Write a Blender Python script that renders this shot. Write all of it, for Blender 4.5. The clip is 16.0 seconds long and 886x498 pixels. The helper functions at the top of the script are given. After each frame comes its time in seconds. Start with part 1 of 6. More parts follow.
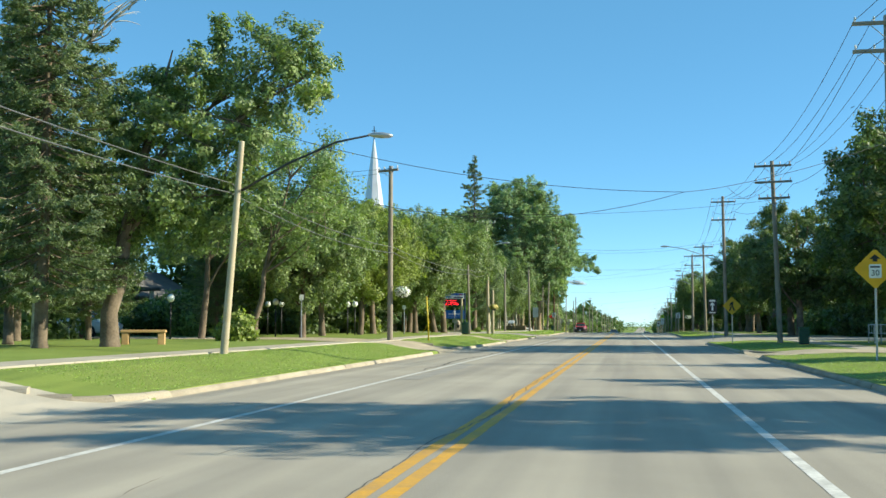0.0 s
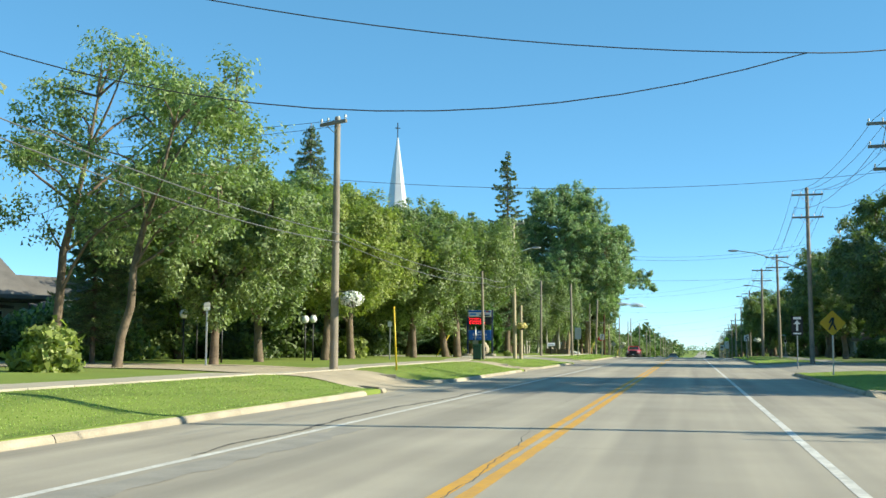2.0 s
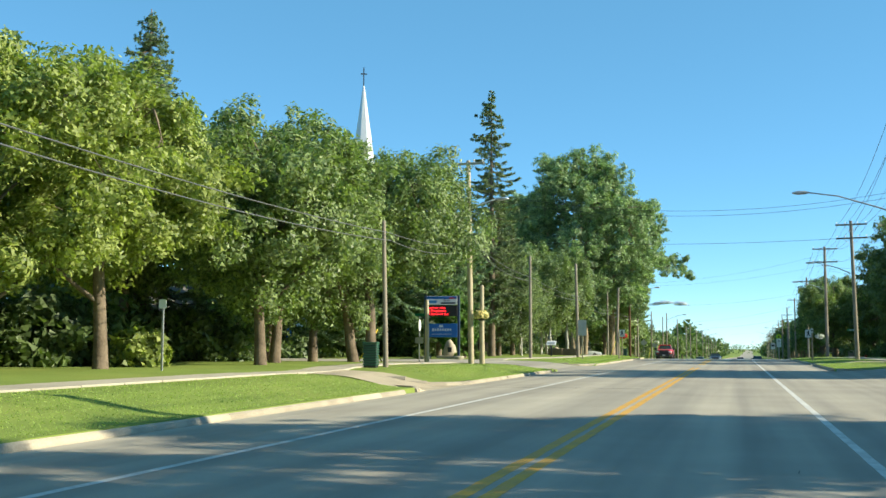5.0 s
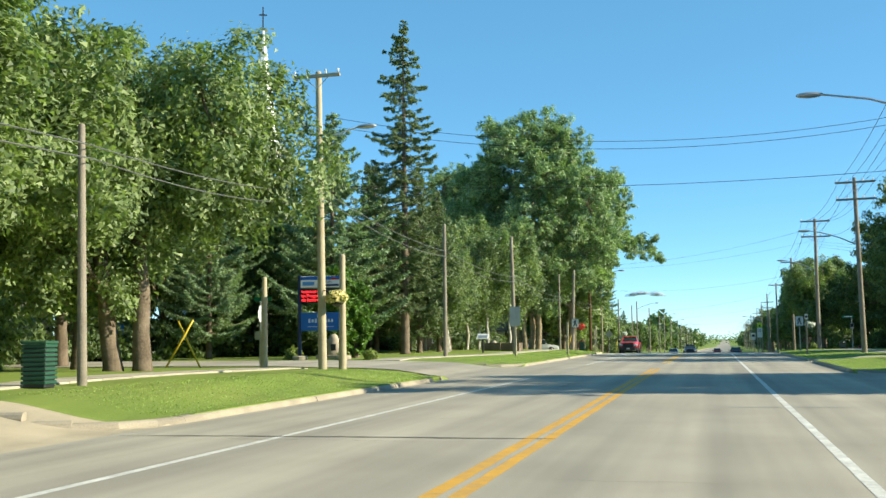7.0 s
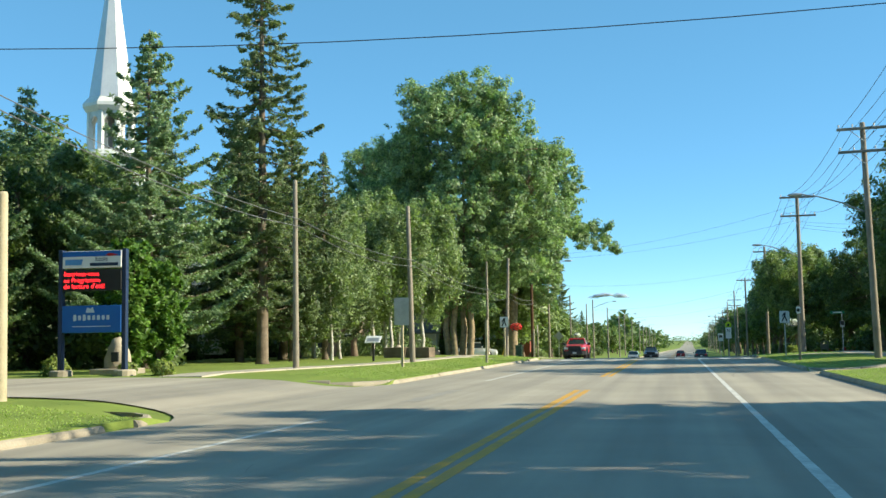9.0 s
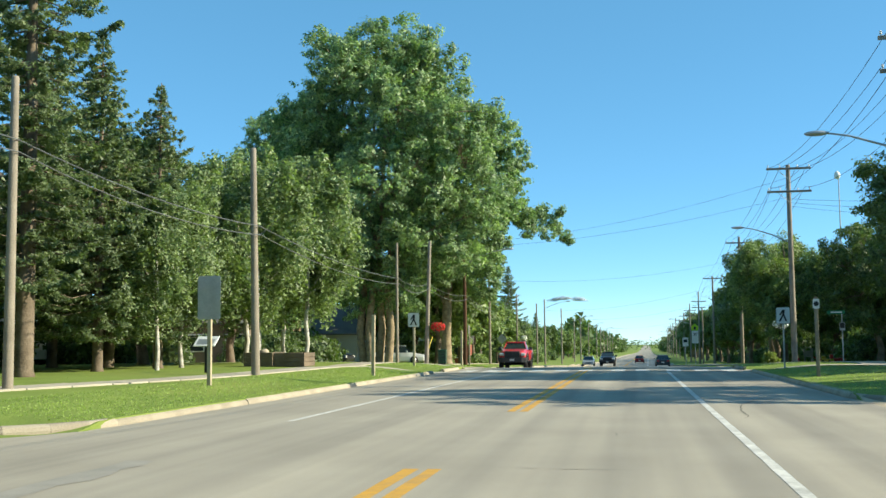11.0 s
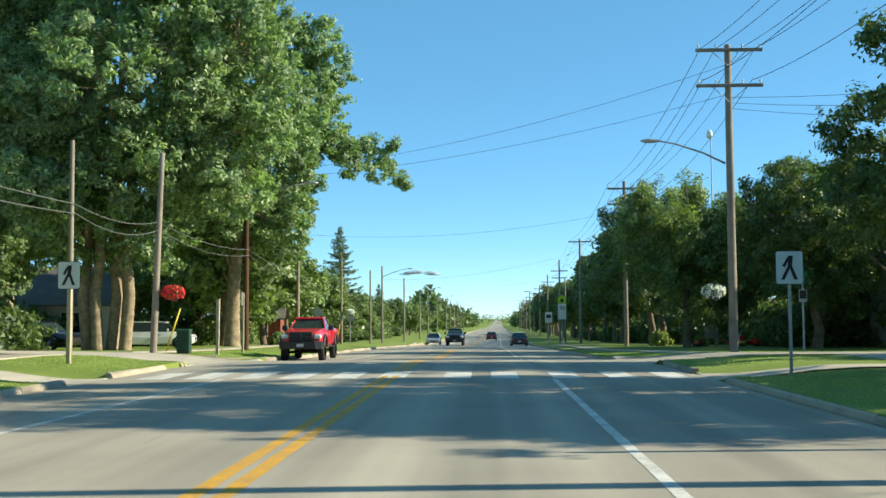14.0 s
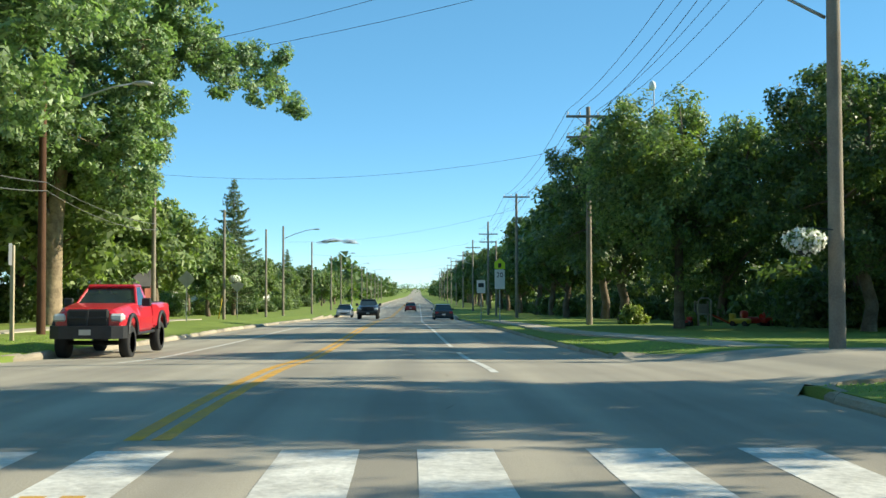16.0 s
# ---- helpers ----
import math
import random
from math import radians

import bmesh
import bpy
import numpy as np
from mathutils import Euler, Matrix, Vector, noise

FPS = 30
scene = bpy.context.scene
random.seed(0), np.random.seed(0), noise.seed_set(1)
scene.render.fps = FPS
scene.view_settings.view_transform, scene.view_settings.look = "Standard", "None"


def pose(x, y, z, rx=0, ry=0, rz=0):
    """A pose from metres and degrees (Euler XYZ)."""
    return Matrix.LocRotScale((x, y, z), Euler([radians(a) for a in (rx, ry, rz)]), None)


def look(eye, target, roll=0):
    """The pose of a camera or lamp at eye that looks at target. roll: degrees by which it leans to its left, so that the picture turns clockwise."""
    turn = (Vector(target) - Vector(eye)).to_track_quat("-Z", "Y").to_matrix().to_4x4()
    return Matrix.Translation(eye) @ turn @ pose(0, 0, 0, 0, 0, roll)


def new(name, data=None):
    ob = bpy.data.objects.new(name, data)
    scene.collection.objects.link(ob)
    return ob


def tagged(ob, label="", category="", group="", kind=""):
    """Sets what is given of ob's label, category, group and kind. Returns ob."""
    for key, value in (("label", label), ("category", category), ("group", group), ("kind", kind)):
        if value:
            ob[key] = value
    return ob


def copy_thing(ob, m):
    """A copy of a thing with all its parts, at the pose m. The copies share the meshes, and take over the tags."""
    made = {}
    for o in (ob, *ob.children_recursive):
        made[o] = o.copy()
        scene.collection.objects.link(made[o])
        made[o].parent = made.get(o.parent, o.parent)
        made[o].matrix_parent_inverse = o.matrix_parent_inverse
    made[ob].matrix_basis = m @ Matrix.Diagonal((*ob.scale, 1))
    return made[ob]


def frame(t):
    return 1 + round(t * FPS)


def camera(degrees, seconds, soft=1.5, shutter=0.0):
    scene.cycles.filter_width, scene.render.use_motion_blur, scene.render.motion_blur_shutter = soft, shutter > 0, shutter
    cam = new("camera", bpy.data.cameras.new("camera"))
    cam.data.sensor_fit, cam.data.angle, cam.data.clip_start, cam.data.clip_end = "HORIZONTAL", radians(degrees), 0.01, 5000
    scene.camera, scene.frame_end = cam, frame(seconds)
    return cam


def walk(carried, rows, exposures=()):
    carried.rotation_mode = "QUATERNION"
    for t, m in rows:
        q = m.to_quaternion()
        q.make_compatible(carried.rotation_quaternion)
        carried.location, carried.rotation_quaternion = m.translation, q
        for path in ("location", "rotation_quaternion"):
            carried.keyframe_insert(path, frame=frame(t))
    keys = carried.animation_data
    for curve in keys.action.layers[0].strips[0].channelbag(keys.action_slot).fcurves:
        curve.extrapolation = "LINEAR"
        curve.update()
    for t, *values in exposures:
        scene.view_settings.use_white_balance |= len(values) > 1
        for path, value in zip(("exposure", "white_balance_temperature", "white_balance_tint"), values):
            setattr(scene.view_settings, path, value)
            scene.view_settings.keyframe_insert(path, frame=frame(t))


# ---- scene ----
cam = camera(45.0, 16.0)
PATH = [
    (0, (2.003, -5.116, 1.348), (1.662, -3.15, 1.485), 0.1),
    (0.5, (2.034, -0.802, 1.335), (1.648, 1.154, 1.495), 0.1),
    (1, (2.033, 3.576, 1.326), (1.619, 5.525, 1.496), 0.0),
    (1.5, (2.057, 7.912, 1.328), (1.625, 9.857, 1.499), 0.1),
    (2, (2.101, 12.238, 1.335), (1.654, 14.179, 1.513), 0.4),
    (2.5, (2.123, 16.643, 1.331), (1.664, 18.582, 1.5), 0.1),
    (3, (2.178, 21.042, 1.359), (1.706, 22.979, 1.519), 0.0),
    (3.2, (2.162, 22.868, 1.344), (1.682, 24.803, 1.506), 0.1),
    (5.3, (2.19, 41.466, 1.278), (1.666, 43.388, 1.459), 0.1),
    (5.5, (2.188, 43.239, 1.309), (1.673, 45.162, 1.492), -0.0),
    (6, (2.212, 47.651, 1.294), (1.713, 49.579, 1.476), -0.3),
    (6.5, (2.232, 52.159, 1.298), (1.744, 54.091, 1.477), -0.4),
    (7, (2.283, 56.489, 1.338), (1.8, 58.423, 1.504), -0.6),
    (7.5, (2.285, 60.828, 1.334), (1.813, 62.765, 1.494), -0.4),
    (8, (2.29, 65.244, 1.315), (1.838, 67.185, 1.488), -0.5),
    (8.5, (2.399, 69.439, 1.371), (1.966, 71.383, 1.549), -0.5),
    (9, (2.355, 73.723, 1.294), (1.936, 75.672, 1.465), -1.0),
    (9.2, (2.299, 75.365, 1.31), (1.888, 77.315, 1.477), -1.0),
    (11.3, (2.175, 91.788, 1.304), (1.856, 93.755, 1.478), -0.3),
    (11.5, (2.132, 93.195, 1.325), (1.836, 95.166, 1.496), -0.1),
    (12, (2.116, 97.155, 1.319), (1.873, 99.133, 1.494), 0.2),
    (12.5, (2.159, 101.129, 1.311), (1.97, 103.114, 1.461), -0.2),
    (13, (2.102, 105.094, 1.309), (1.969, 107.085, 1.441), -0.3),
    (13.5, (2.162, 109.277, 1.306), (2.063, 111.271, 1.434), -0.2),
    (14, (2.147, 113.222, 1.354), (2.07, 115.217, 1.478), -0.3),
    (14.5, (2.111, 117.446, 1.42), (2.061, 119.441, 1.548), -0.1),
    (15, (2.133, 121.602, 1.415), (2.118, 123.599, 1.522), 0.3),
    (15.5, (2.124, 125.983, 1.349), (2.151, 127.982, 1.425), 0.1),
    (16, (2.181, 130.399, 1.299), (2.255, 132.397, 1.365), -0.1),
]
walk(cam, [(t, look(eye, target, roll)) for t, eye, target, roll in PATH], [(0, 0.78, 6400, 0), (2, 0.84, 6400, 0), (6, 0.88, 6550, 0), (8.5, 0.88, 6550, 0), (11.5, 0.82, 6450, 0), (16, 0.8, 6550, 0)])

# ---- world, sun, exposure ----
SUN_EL, SUN_AZ = radians(28.0), math.atan2(1.0, 0.1)
world = bpy.data.worlds.new("world")
scene.world = world
world.use_nodes = True
wn = world.node_tree.nodes
sky = wn.new("ShaderNodeTexSky")
sky.sky_type = "NISHITA"
sky.sun_disc = False
sky.sun_elevation, sky.sun_rotation = SUN_EL, SUN_AZ
sky.altitude, sky.air_density, sky.dust_density, sky.ozone_density = 4000, 0.92, 0.0, 3.2
wn["Background"].inputs["Strength"].default_value = 0.132
tone = wn.new("ShaderNodeHueSaturation")
tone.inputs["Saturation"].default_value, tone.inputs["Hue"].default_value = 1.1, 0.492
world.node_tree.links.new(sky.outputs[0], tone.inputs["Color"])
# a clear dry evening: the pale glow over the horizon is thinned by an even blue
blue = wn.new("ShaderNodeMix")
blue.data_type = "RGBA"
blue.inputs["Factor"].default_value = 0.36
blue.inputs["B"].default_value = (0.85, 2.35, 3.75, 1)
world.node_tree.links.new(tone.outputs[0], blue.inputs["A"])
world.node_tree.links.new(blue.outputs["Result"], wn["Background"].inputs[0])
sun = new("sun", bpy.data.lights.new("sun", "SUN"))
sun.data.energy, sun.data.angle, sun.data.color = 5.0, radians(0.53), (1.0, 0.89, 0.71)
sdir = Vector((math.cos(SUN_EL) * math.sin(SUN_AZ), math.cos(SUN_EL) * math.cos(SUN_AZ), math.sin(SUN_EL)))
sun.matrix_world = look(sdir * 100, (0, 0, 0))


# ---- materials ----
def material(name, color, rough=0.7, metal=0.0, vary=None, scale=3.0, fine=40.0, bump=0.0, spec=0.5, island=0.0, obj_random=0.0, transl=None, emit=0.0):
    """Two-scale noise between color and vary, with fine relief."""
    m = bpy.data.materials.new(name)
    m.use_nodes = True
    nt = m.node_tree
    n, l = nt.nodes, nt.links
    b = n["Principled BSDF"]
    b.inputs["Roughness"].default_value = rough
    b.inputs["Metallic"].default_value = metal
    b.inputs["Specular IOR Level"].default_value = spec
    vary = vary or tuple(c * 0.75 for c in color)
    tc = n.new("ShaderNodeTexCoord")
    n1 = n.new("ShaderNodeTexNoise")
    n1.inputs["Scale"].default_value, n1.inputs["Detail"].default_value = scale, 5
    n2 = n.new("ShaderNodeTexNoise")
    n2.inputs["Scale"].default_value, n2.inputs["Detail"].default_value = fine, 3
    for q in (n1, n2):
        l.new(tc.outputs["Object"], q.inputs["Vector"])
    mix = n.new("ShaderNodeMath")
    mix.operation = "MULTIPLY_ADD"
    l.new(n2.outputs[0], mix.inputs[0])
    mix.inputs[1].default_value = 0.5
    l.new(n1.outputs[0], mix.inputs[2])
    fac = mix.outputs[0]
    if island or obj_random:
        src = n.new("ShaderNodeNewGeometry").outputs["Random Per Island"] if island else n.new("ShaderNodeObjectInfo").outputs["Random"]
        add = n.new("ShaderNodeMath")
        add.operation = "MULTIPLY_ADD"
        l.new(src, add.inputs[0])
        add.inputs[1].default_value = island or obj_random
        sub = n.new("ShaderNodeMath")
        sub.operation = "SUBTRACT"
        l.new(fac, sub.inputs[0])
        sub.inputs[1].default_value = (island or obj_random) / 2
        l.new(sub.outputs[0], add.inputs[2])
        fac = add.outputs[0]
    ramp = n.new("ShaderNodeValToRGB")
    ramp.color_ramp.elements[0].position, ramp.color_ramp.elements[1].position = 0.45, 1.05
    ramp.color_ramp.elements[0].color, ramp.color_ramp.elements[1].color = (*vary, 1), (*color, 1)
    l.new(fac, ramp.inputs[0])
    l.new(ramp.outputs[0], b.inputs["Base Color"])
    if bump:
        bp = n.new("ShaderNodeBump")
        bp.inputs["Strength"].default_value = bump
        bp.inputs["Distance"].default_value = 0.02
        l.new(n2.outputs[0], bp.inputs["Height"])
        l.new(bp.outputs[0], b.inputs["Normal"])
    if emit:
        l.new(ramp.outputs[0], b.inputs["Emission Color"])
        b.inputs["Emission Strength"].default_value = emit
    if transl:
        tr = n.new("ShaderNodeBsdfTranslucent")
        hue = n.new("ShaderNodeMix")
        hue.data_type, hue.blend_type = "RGBA", "MULTIPLY"
        hue.inputs["Factor"].default_value = 1.0
        l.new(ramp.outputs[0], hue.inputs["A"])
        hue.inputs["B"].default_value = (*transl, 1)
        l.new(hue.outputs["Result"], tr.inputs["Color"])
        ms = n.new("ShaderNodeAddShader")
        l.new(b.outputs[0], ms.inputs[0])
        l.new(tr.outputs[0], ms.inputs[1])
        l.new(ms.outputs[0], n["Material Output"].inputs["Surface"])
    return m


def leaf_mat(name, c, d, through_light=(0.74, 0.86, 0.36)):
    return material(name, c, 0.52, vary=d, scale=0.35, fine=6, spec=0.33, island=0.85, transl=through_light)


LEAF_ELM = leaf_mat("elm_leaf", (0.172, 0.216, 0.078), (0.068, 0.096, 0.038))
LEAF_ASH = leaf_mat("airy_ash_leaf", (0.185, 0.235, 0.092), (0.08, 0.112, 0.045))
LEAF_YELLOW = leaf_mat("ash_leaf", (0.22, 0.25, 0.066), (0.1, 0.125, 0.034))
LEAF_POPLAR = leaf_mat("poplar_leaf", (0.202, 0.258, 0.12), (0.074, 0.108, 0.053), (0.8, 0.96, 0.48))
LEAF_BIRCH = leaf_mat("birch_leaf", (0.185, 0.228, 0.1), (0.066, 0.094, 0.042))
LEAF_DARK = leaf_mat("maple_leaf", (0.095, 0.132, 0.045), (0.038, 0.058, 0.02))
NEEDLE = leaf_mat("spruce_needle", (0.128, 0.158, 0.076), (0.052, 0.074, 0.036))
NEEDLE_BLUE = leaf_mat("pine_needle", (0.174, 0.228, 0.126), (0.072, 0.108, 0.060))
CEDAR = leaf_mat("cedar_frond", (0.11, 0.19, 0.03), (0.045, 0.09, 0.015))
POPLAR_BARK = material("furrowed_bark", (0.4, 0.31, 0.2), 0.95, vary=(0.13, 0.098, 0.066), scale=3, fine=9, bump=1.0, spec=0.2)
BARK = material("bark", (0.24, 0.187, 0.135), 0.95, vary=(0.085, 0.064, 0.047), scale=2, fine=14, bump=0.9, spec=0.2)
BIRCH = material("birch_bark", (0.68, 0.65, 0.58), 0.8, vary=(0.16, 0.13, 0.11), scale=2.5, fine=9, bump=0.4, spec=0.2)
POLE_WOOD = material("weathered_pole", (0.34, 0.295, 0.235), 0.9, vary=(0.18, 0.15, 0.12), scale=1.2, fine=30, bump=0.5, spec=0.2)
POLE_BROWN = material("creosote_pole", (0.13, 0.07, 0.04), 0.9, vary=(0.06, 0.03, 0.02), scale=1.2, fine=30, bump=0.5, spec=0.2)
POLE_PALE = material("pale_pole", (0.52, 0.45, 0.32), 0.85, vary=(0.36, 0.29, 0.19), scale=1.4, fine=26, bump=0.4, spec=0.2)
GALV = material("galvanised_steel", (0.5, 0.51, 0.52), 0.45, 0.7, vary=(0.36, 0.37, 0.38), fine=18, bump=0.1)
DARK_METAL = material("dark_metal", (0.05, 0.055, 0.06), 0.5, 0.5, bump=0.1)
# paler than WIRE: sunlight on the left-hand cables is put into this grey
CABLE_GREY = material("sunlit_grey_cable", (0.16, 0.16, 0.165), 0.5)
WIRE = material("cable", (0.025, 0.025, 0.027), 0.6)
CONCRETE = material("concrete", (0.46, 0.395, 0.3), 0.9, vary=(0.24, 0.205, 0.155), scale=0.9, fine=35, bump=0.5, spec=0.25, obj_random=0.35)
WALKMAT = material("pavement_concrete", (0.5, 0.44, 0.35), 0.9, vary=(0.34, 0.3, 0.235), scale=0.5, fine=30, bump=0.4, spec=0.25, obj_random=0.3)
GRAVEL = material("driveway_gravel", (0.52, 0.43, 0.31), 0.95, vary=(0.36, 0.3, 0.215), scale=0.8, fine=45, bump=0.8, spec=0.2)
WHITE = material("white_paint", (0.78, 0.77, 0.74), 0.6, vary=(0.6, 0.59, 0.56), scale=1.5, fine=20)


def lawn_material():
    m = material("mown_grass", (0.215, 0.275, 0.06), 0.9, vary=(0.15, 0.2, 0.044), scale=0.5, fine=28, bump=0.6, spec=0.15)
    n, l = m.node_tree.nodes, m.node_tree.links
    ramp = n["Color Ramp"]
    dry = n.new("ShaderNodeTexNoise")
    dry.inputs["Scale"].default_value, dry.inputs["Detail"].default_value = 0.16, 6
    l.new(n["Texture Coordinate"].outputs["Object"], dry.inputs["Vector"])
    r2 = n.new("ShaderNodeValToRGB")
    r2.color_ramp.elements[0].position, r2.color_ramp.elements[1].position = 0.5, 0.75
    mx = n.new("ShaderNodeMix")
    mx.data_type = "RGBA"
    l.new(dry.outputs[0], r2.inputs[0])
    sc = n.new("ShaderNodeMath")
    sc.operation = "MULTIPLY"
    l.new(r2.outputs[0], sc.inputs[0])
    sc.inputs[1].default_value = 0.55
    l.new(sc.outputs[0], mx.inputs["Factor"])
    l.new(ramp.outputs[0], mx.inputs["A"])
    mx.inputs["B"].default_value = (0.25, 0.26, 0.07, 1)
    l.new(mx.outputs["Result"], n["Principled BSDF"].inputs["Base Color"])
    return m


def asphalt_material():
    m = material("asphalt", (0.44, 0.392, 0.315), 0.85, vary=(0.33, 0.292, 0.235), scale=0.35, fine=60, bump=0.22, spec=0.3)
    n, l = m.node_tree.nodes, m.node_tree.links
    ramp, tc = n["Color Ramp"], n["Texture Coordinate"]
    # long wear tracks along the lanes
    mp = n.new("ShaderNodeMapping")
    mp.inputs["Scale"].default_value = (0.9, 0.02, 1)
    l.new(tc.outputs["Object"], mp.inputs["Vector"])
    streak = n.new("ShaderNodeTexNoise")
    streak.inputs["Scale"].default_value, streak.inputs["Detail"].default_value = 1.3, 3
    l.new(mp.outputs[0], streak.inputs["Vector"])
    r2 = n.new("ShaderNodeValToRGB")
    r2.color_ramp.elements[0].position, r2.color_ramp.elements[1].position = 0.35, 0.7
    r2.color_ramp.elements[0].color, r2.color_ramp.elements[1].color = (0.72, 0.72, 0.73, 1), (1.08, 1.07, 1.05, 1)
    l.new(streak.outputs[0], r2.inputs[0])
    mul = n.new("ShaderNodeMix")
    mul.data_type, mul.blend_type = "RGBA", "MULTIPLY"
    mul.inputs["Factor"].default_value = 1
    l.new(ramp.outputs[0], mul.inputs["A"])
    l.new(r2.outputs[0], mul.inputs["B"])
    l.new(mul.outputs["Result"], n["Principled BSDF"].inputs["Base Color"])
    return m


LAWN, ASPHALT = lawn_material(), asphalt_material()
YELLOW_LINE = material("yellow_road_paint", (0.66, 0.34, 0.02), 0.75, vary=(0.42, 0.25, 0.08), scale=2.5, fine=18, bump=0.3)
WHITE_LINE = material("white_road_paint", (0.74, 0.71, 0.65), 0.75, vary=(0.38, 0.36, 0.32), scale=2.0, fine=16, bump=0.3)
TAR = material("tar_seal", (0.14, 0.125, 0.1), 0.8, vary=(0.07, 0.063, 0.053), scale=4, fine=30, bump=0.4)


# ---- mesh helpers ----
class Shape:
    """Collects vertices and faces of one mesh."""

    def __init__(self):
        self.v, self.f = [], []

    def add(self, verts, faces):
        o = len(self.v)
        self.v += [tuple(p) for p in verts]
        self.f += [tuple(i + o for i in q) for q in faces]
        return self

    def box(self, x0, y0, z0, x1, y1, z1, c=0.0, turn=None):
        """A box with its edges cut by c."""
        b = bmesh.new()
        bmesh.ops.create_cube(b, size=1)
        for p in b.verts:
            p.co = Vector(((x0 + x1) / 2 + p.co.x * (x1 - x0), (y0 + y1) / 2 + p.co.y * (y1 - y0), (z0 + z1) / 2 + p.co.z * (z1 - z0)))
        if c:
            bmesh.ops.bevel(b, geom=b.edges[:], offset=c, segments=1, affect="EDGES", profile=0.5)
        if turn:
            bmesh.ops.transform(b, matrix=turn, verts=b.verts)
        b.verts.index_update()
        self.add([p.co for p in b.verts], [[p.index for p in q.verts] for q in b.faces])
        b.free()
        return self

    def tube(self, pts, radii, n=8, cap=True):
        pts = [Vector(p) for p in pts]
        radii = radii if hasattr(radii, "__len__") else [radii] * len(pts)
        rings, side = [], None
        for i, p in enumerate(pts):
            d = (pts[min(i + 1, len(pts) - 1)] - pts[max(i - 1, 0)]).normalized()
            ref = side if side and abs(side.dot(d)) < 0.95 else (Vector((1, 0, 0)) if abs(d.x) < 0.9 else Vector((0, 1, 0)))
            u = (ref - d * ref.dot(d)).normalized()
            side = u
            w = d.cross(u)
            rings.append([p + (u * math.cos(2 * math.pi * k / n) + w * math.sin(2 * math.pi * k / n)) * radii[i] for k in range(n)])
        faces = [(i * n + k, i * n + (k + 1) % n, (i + 1) * n + (k + 1) % n, (i + 1) * n + k) for i in range(len(pts) - 1) for k in range(n)]
        if cap:
            faces += [tuple(range(n - 1, -1, -1)), tuple((len(pts) - 1) * n + k for k in range(n))]
        return self.add([p for r in rings for p in r], faces)

    def prism(self, outline, z0, z1, m=None):
        """An outline in x, y between two heights; m turns it into place."""
        k = len(outline)
        vs = [Vector((x, y, z)) for z in (z0, z1) for x, y in outline]
        if m:
            vs = [m @ p for p in vs]
        return self.add(vs, [tuple(range(k - 1, -1, -1)), tuple(range(k, 2 * k))] + [(i, (i + 1) % k, k + (i + 1) % k, k + i) for i in range(k)])

    def lathe(self, prof, n=16, at=(0, 0, 0)):
        vs = [(at[0] + r * math.cos(2 * math.pi * k / n), at[1] + r * math.sin(2 * math.pi * k / n), at[2] + z) for r, z in prof for k in range(n)]
        fs = [(i * n + k, i * n + (k + 1) % n, (i + 1) * n + (k + 1) % n, (i + 1) * n + k) for i in range(len(prof) - 1) for k in range(n)]
        return self.add(vs, fs + [tuple(range(n - 1, -1, -1)), tuple((len(prof) - 1) * n + k for k in range(n))])

    def mesh(self, name, smooth=False):
        me = bpy.data.meshes.new(name)
        me.from_pydata(self.v, [], self.f)
        if smooth:
            me.shade_smooth()
        return me


def part(name, shape, mat, parent=None, label="", smooth=False):
    me = shape if isinstance(shape, bpy.types.Mesh) else shape.mesh(name, smooth)
    if not me.materials:
        me.materials.append(mat)
    ob = new(name, me)
    if parent:
        ob.parent = parent
    return tagged(ob, label)


def thing(name, label, category, m=None, group="", kind=""):
    ob = new(name)
    ob.empty_display_size = 0.2
    if m is not None:
        ob.matrix_world = m
    return tagged(ob, label, category, group, kind)


# ---- lie of the land ----
def smooth(a, b, v):
    v = min(1.0, max(0.0, (v - a) / (b - a)))
    return v * v * (3 - 2 * v)


def road_z(y):
    if y < 260:
        return -0.022 * max(0.0, y - 141) * smooth(134, 156, y) - 0.1 * smooth(147, 157, y) * (1 - smooth(163, 185, y))
    return -2.618 - 0.008 * (min(y, 1100) - 260)


HALF_L, HALF_R = 6.05, 6.85
# mouths in the kerb: side, from, to, how far in, height at the far end follows the lawn
MOUTHS = [(-1, 3.8, 12.2), (-1, 41.2, 48.8), (-1, 67.4, 72.0), (-1, 90.8, 104.8), (-1, 134.2, 136.4), (-1, 143.3, 152.0),
          (1, 37.5, 43.0), (1, 66.0, 94.5), (1, 111.0, 113.5), (1, 135.3, 137.6), (1, 143.6, 153.0)]


def lawn_z(x, y):
    z = road_z(y) + 0.13
    if x < 0:
        z += (0.33 * smooth(6.3, 9.0, -x) + 0.12 * smooth(9, 14, -x)) * (1 - 0.42 * smooth(75, 95, y))
    else:
        z += 0.12 * smooth(7, 10, x)
    return z


def ground_z(x, y):
    if -HALF_L - 0.07 < x < HALF_R + 0.07:
        return road_z(y) - 0.12
    z = lawn_z(x, y)
    for s, a, b in MOUTHS:
        if s * x > 0 and a - 1.0 < y < b + 1.0:
            e = smooth(a - 1.0, a + 0.3, y) * (1 - smooth(b - 0.3, b + 1.0, y))
            z -= e * (0.16 - 0.12 * smooth(6.5, 10.5, abs(x)))
    return z


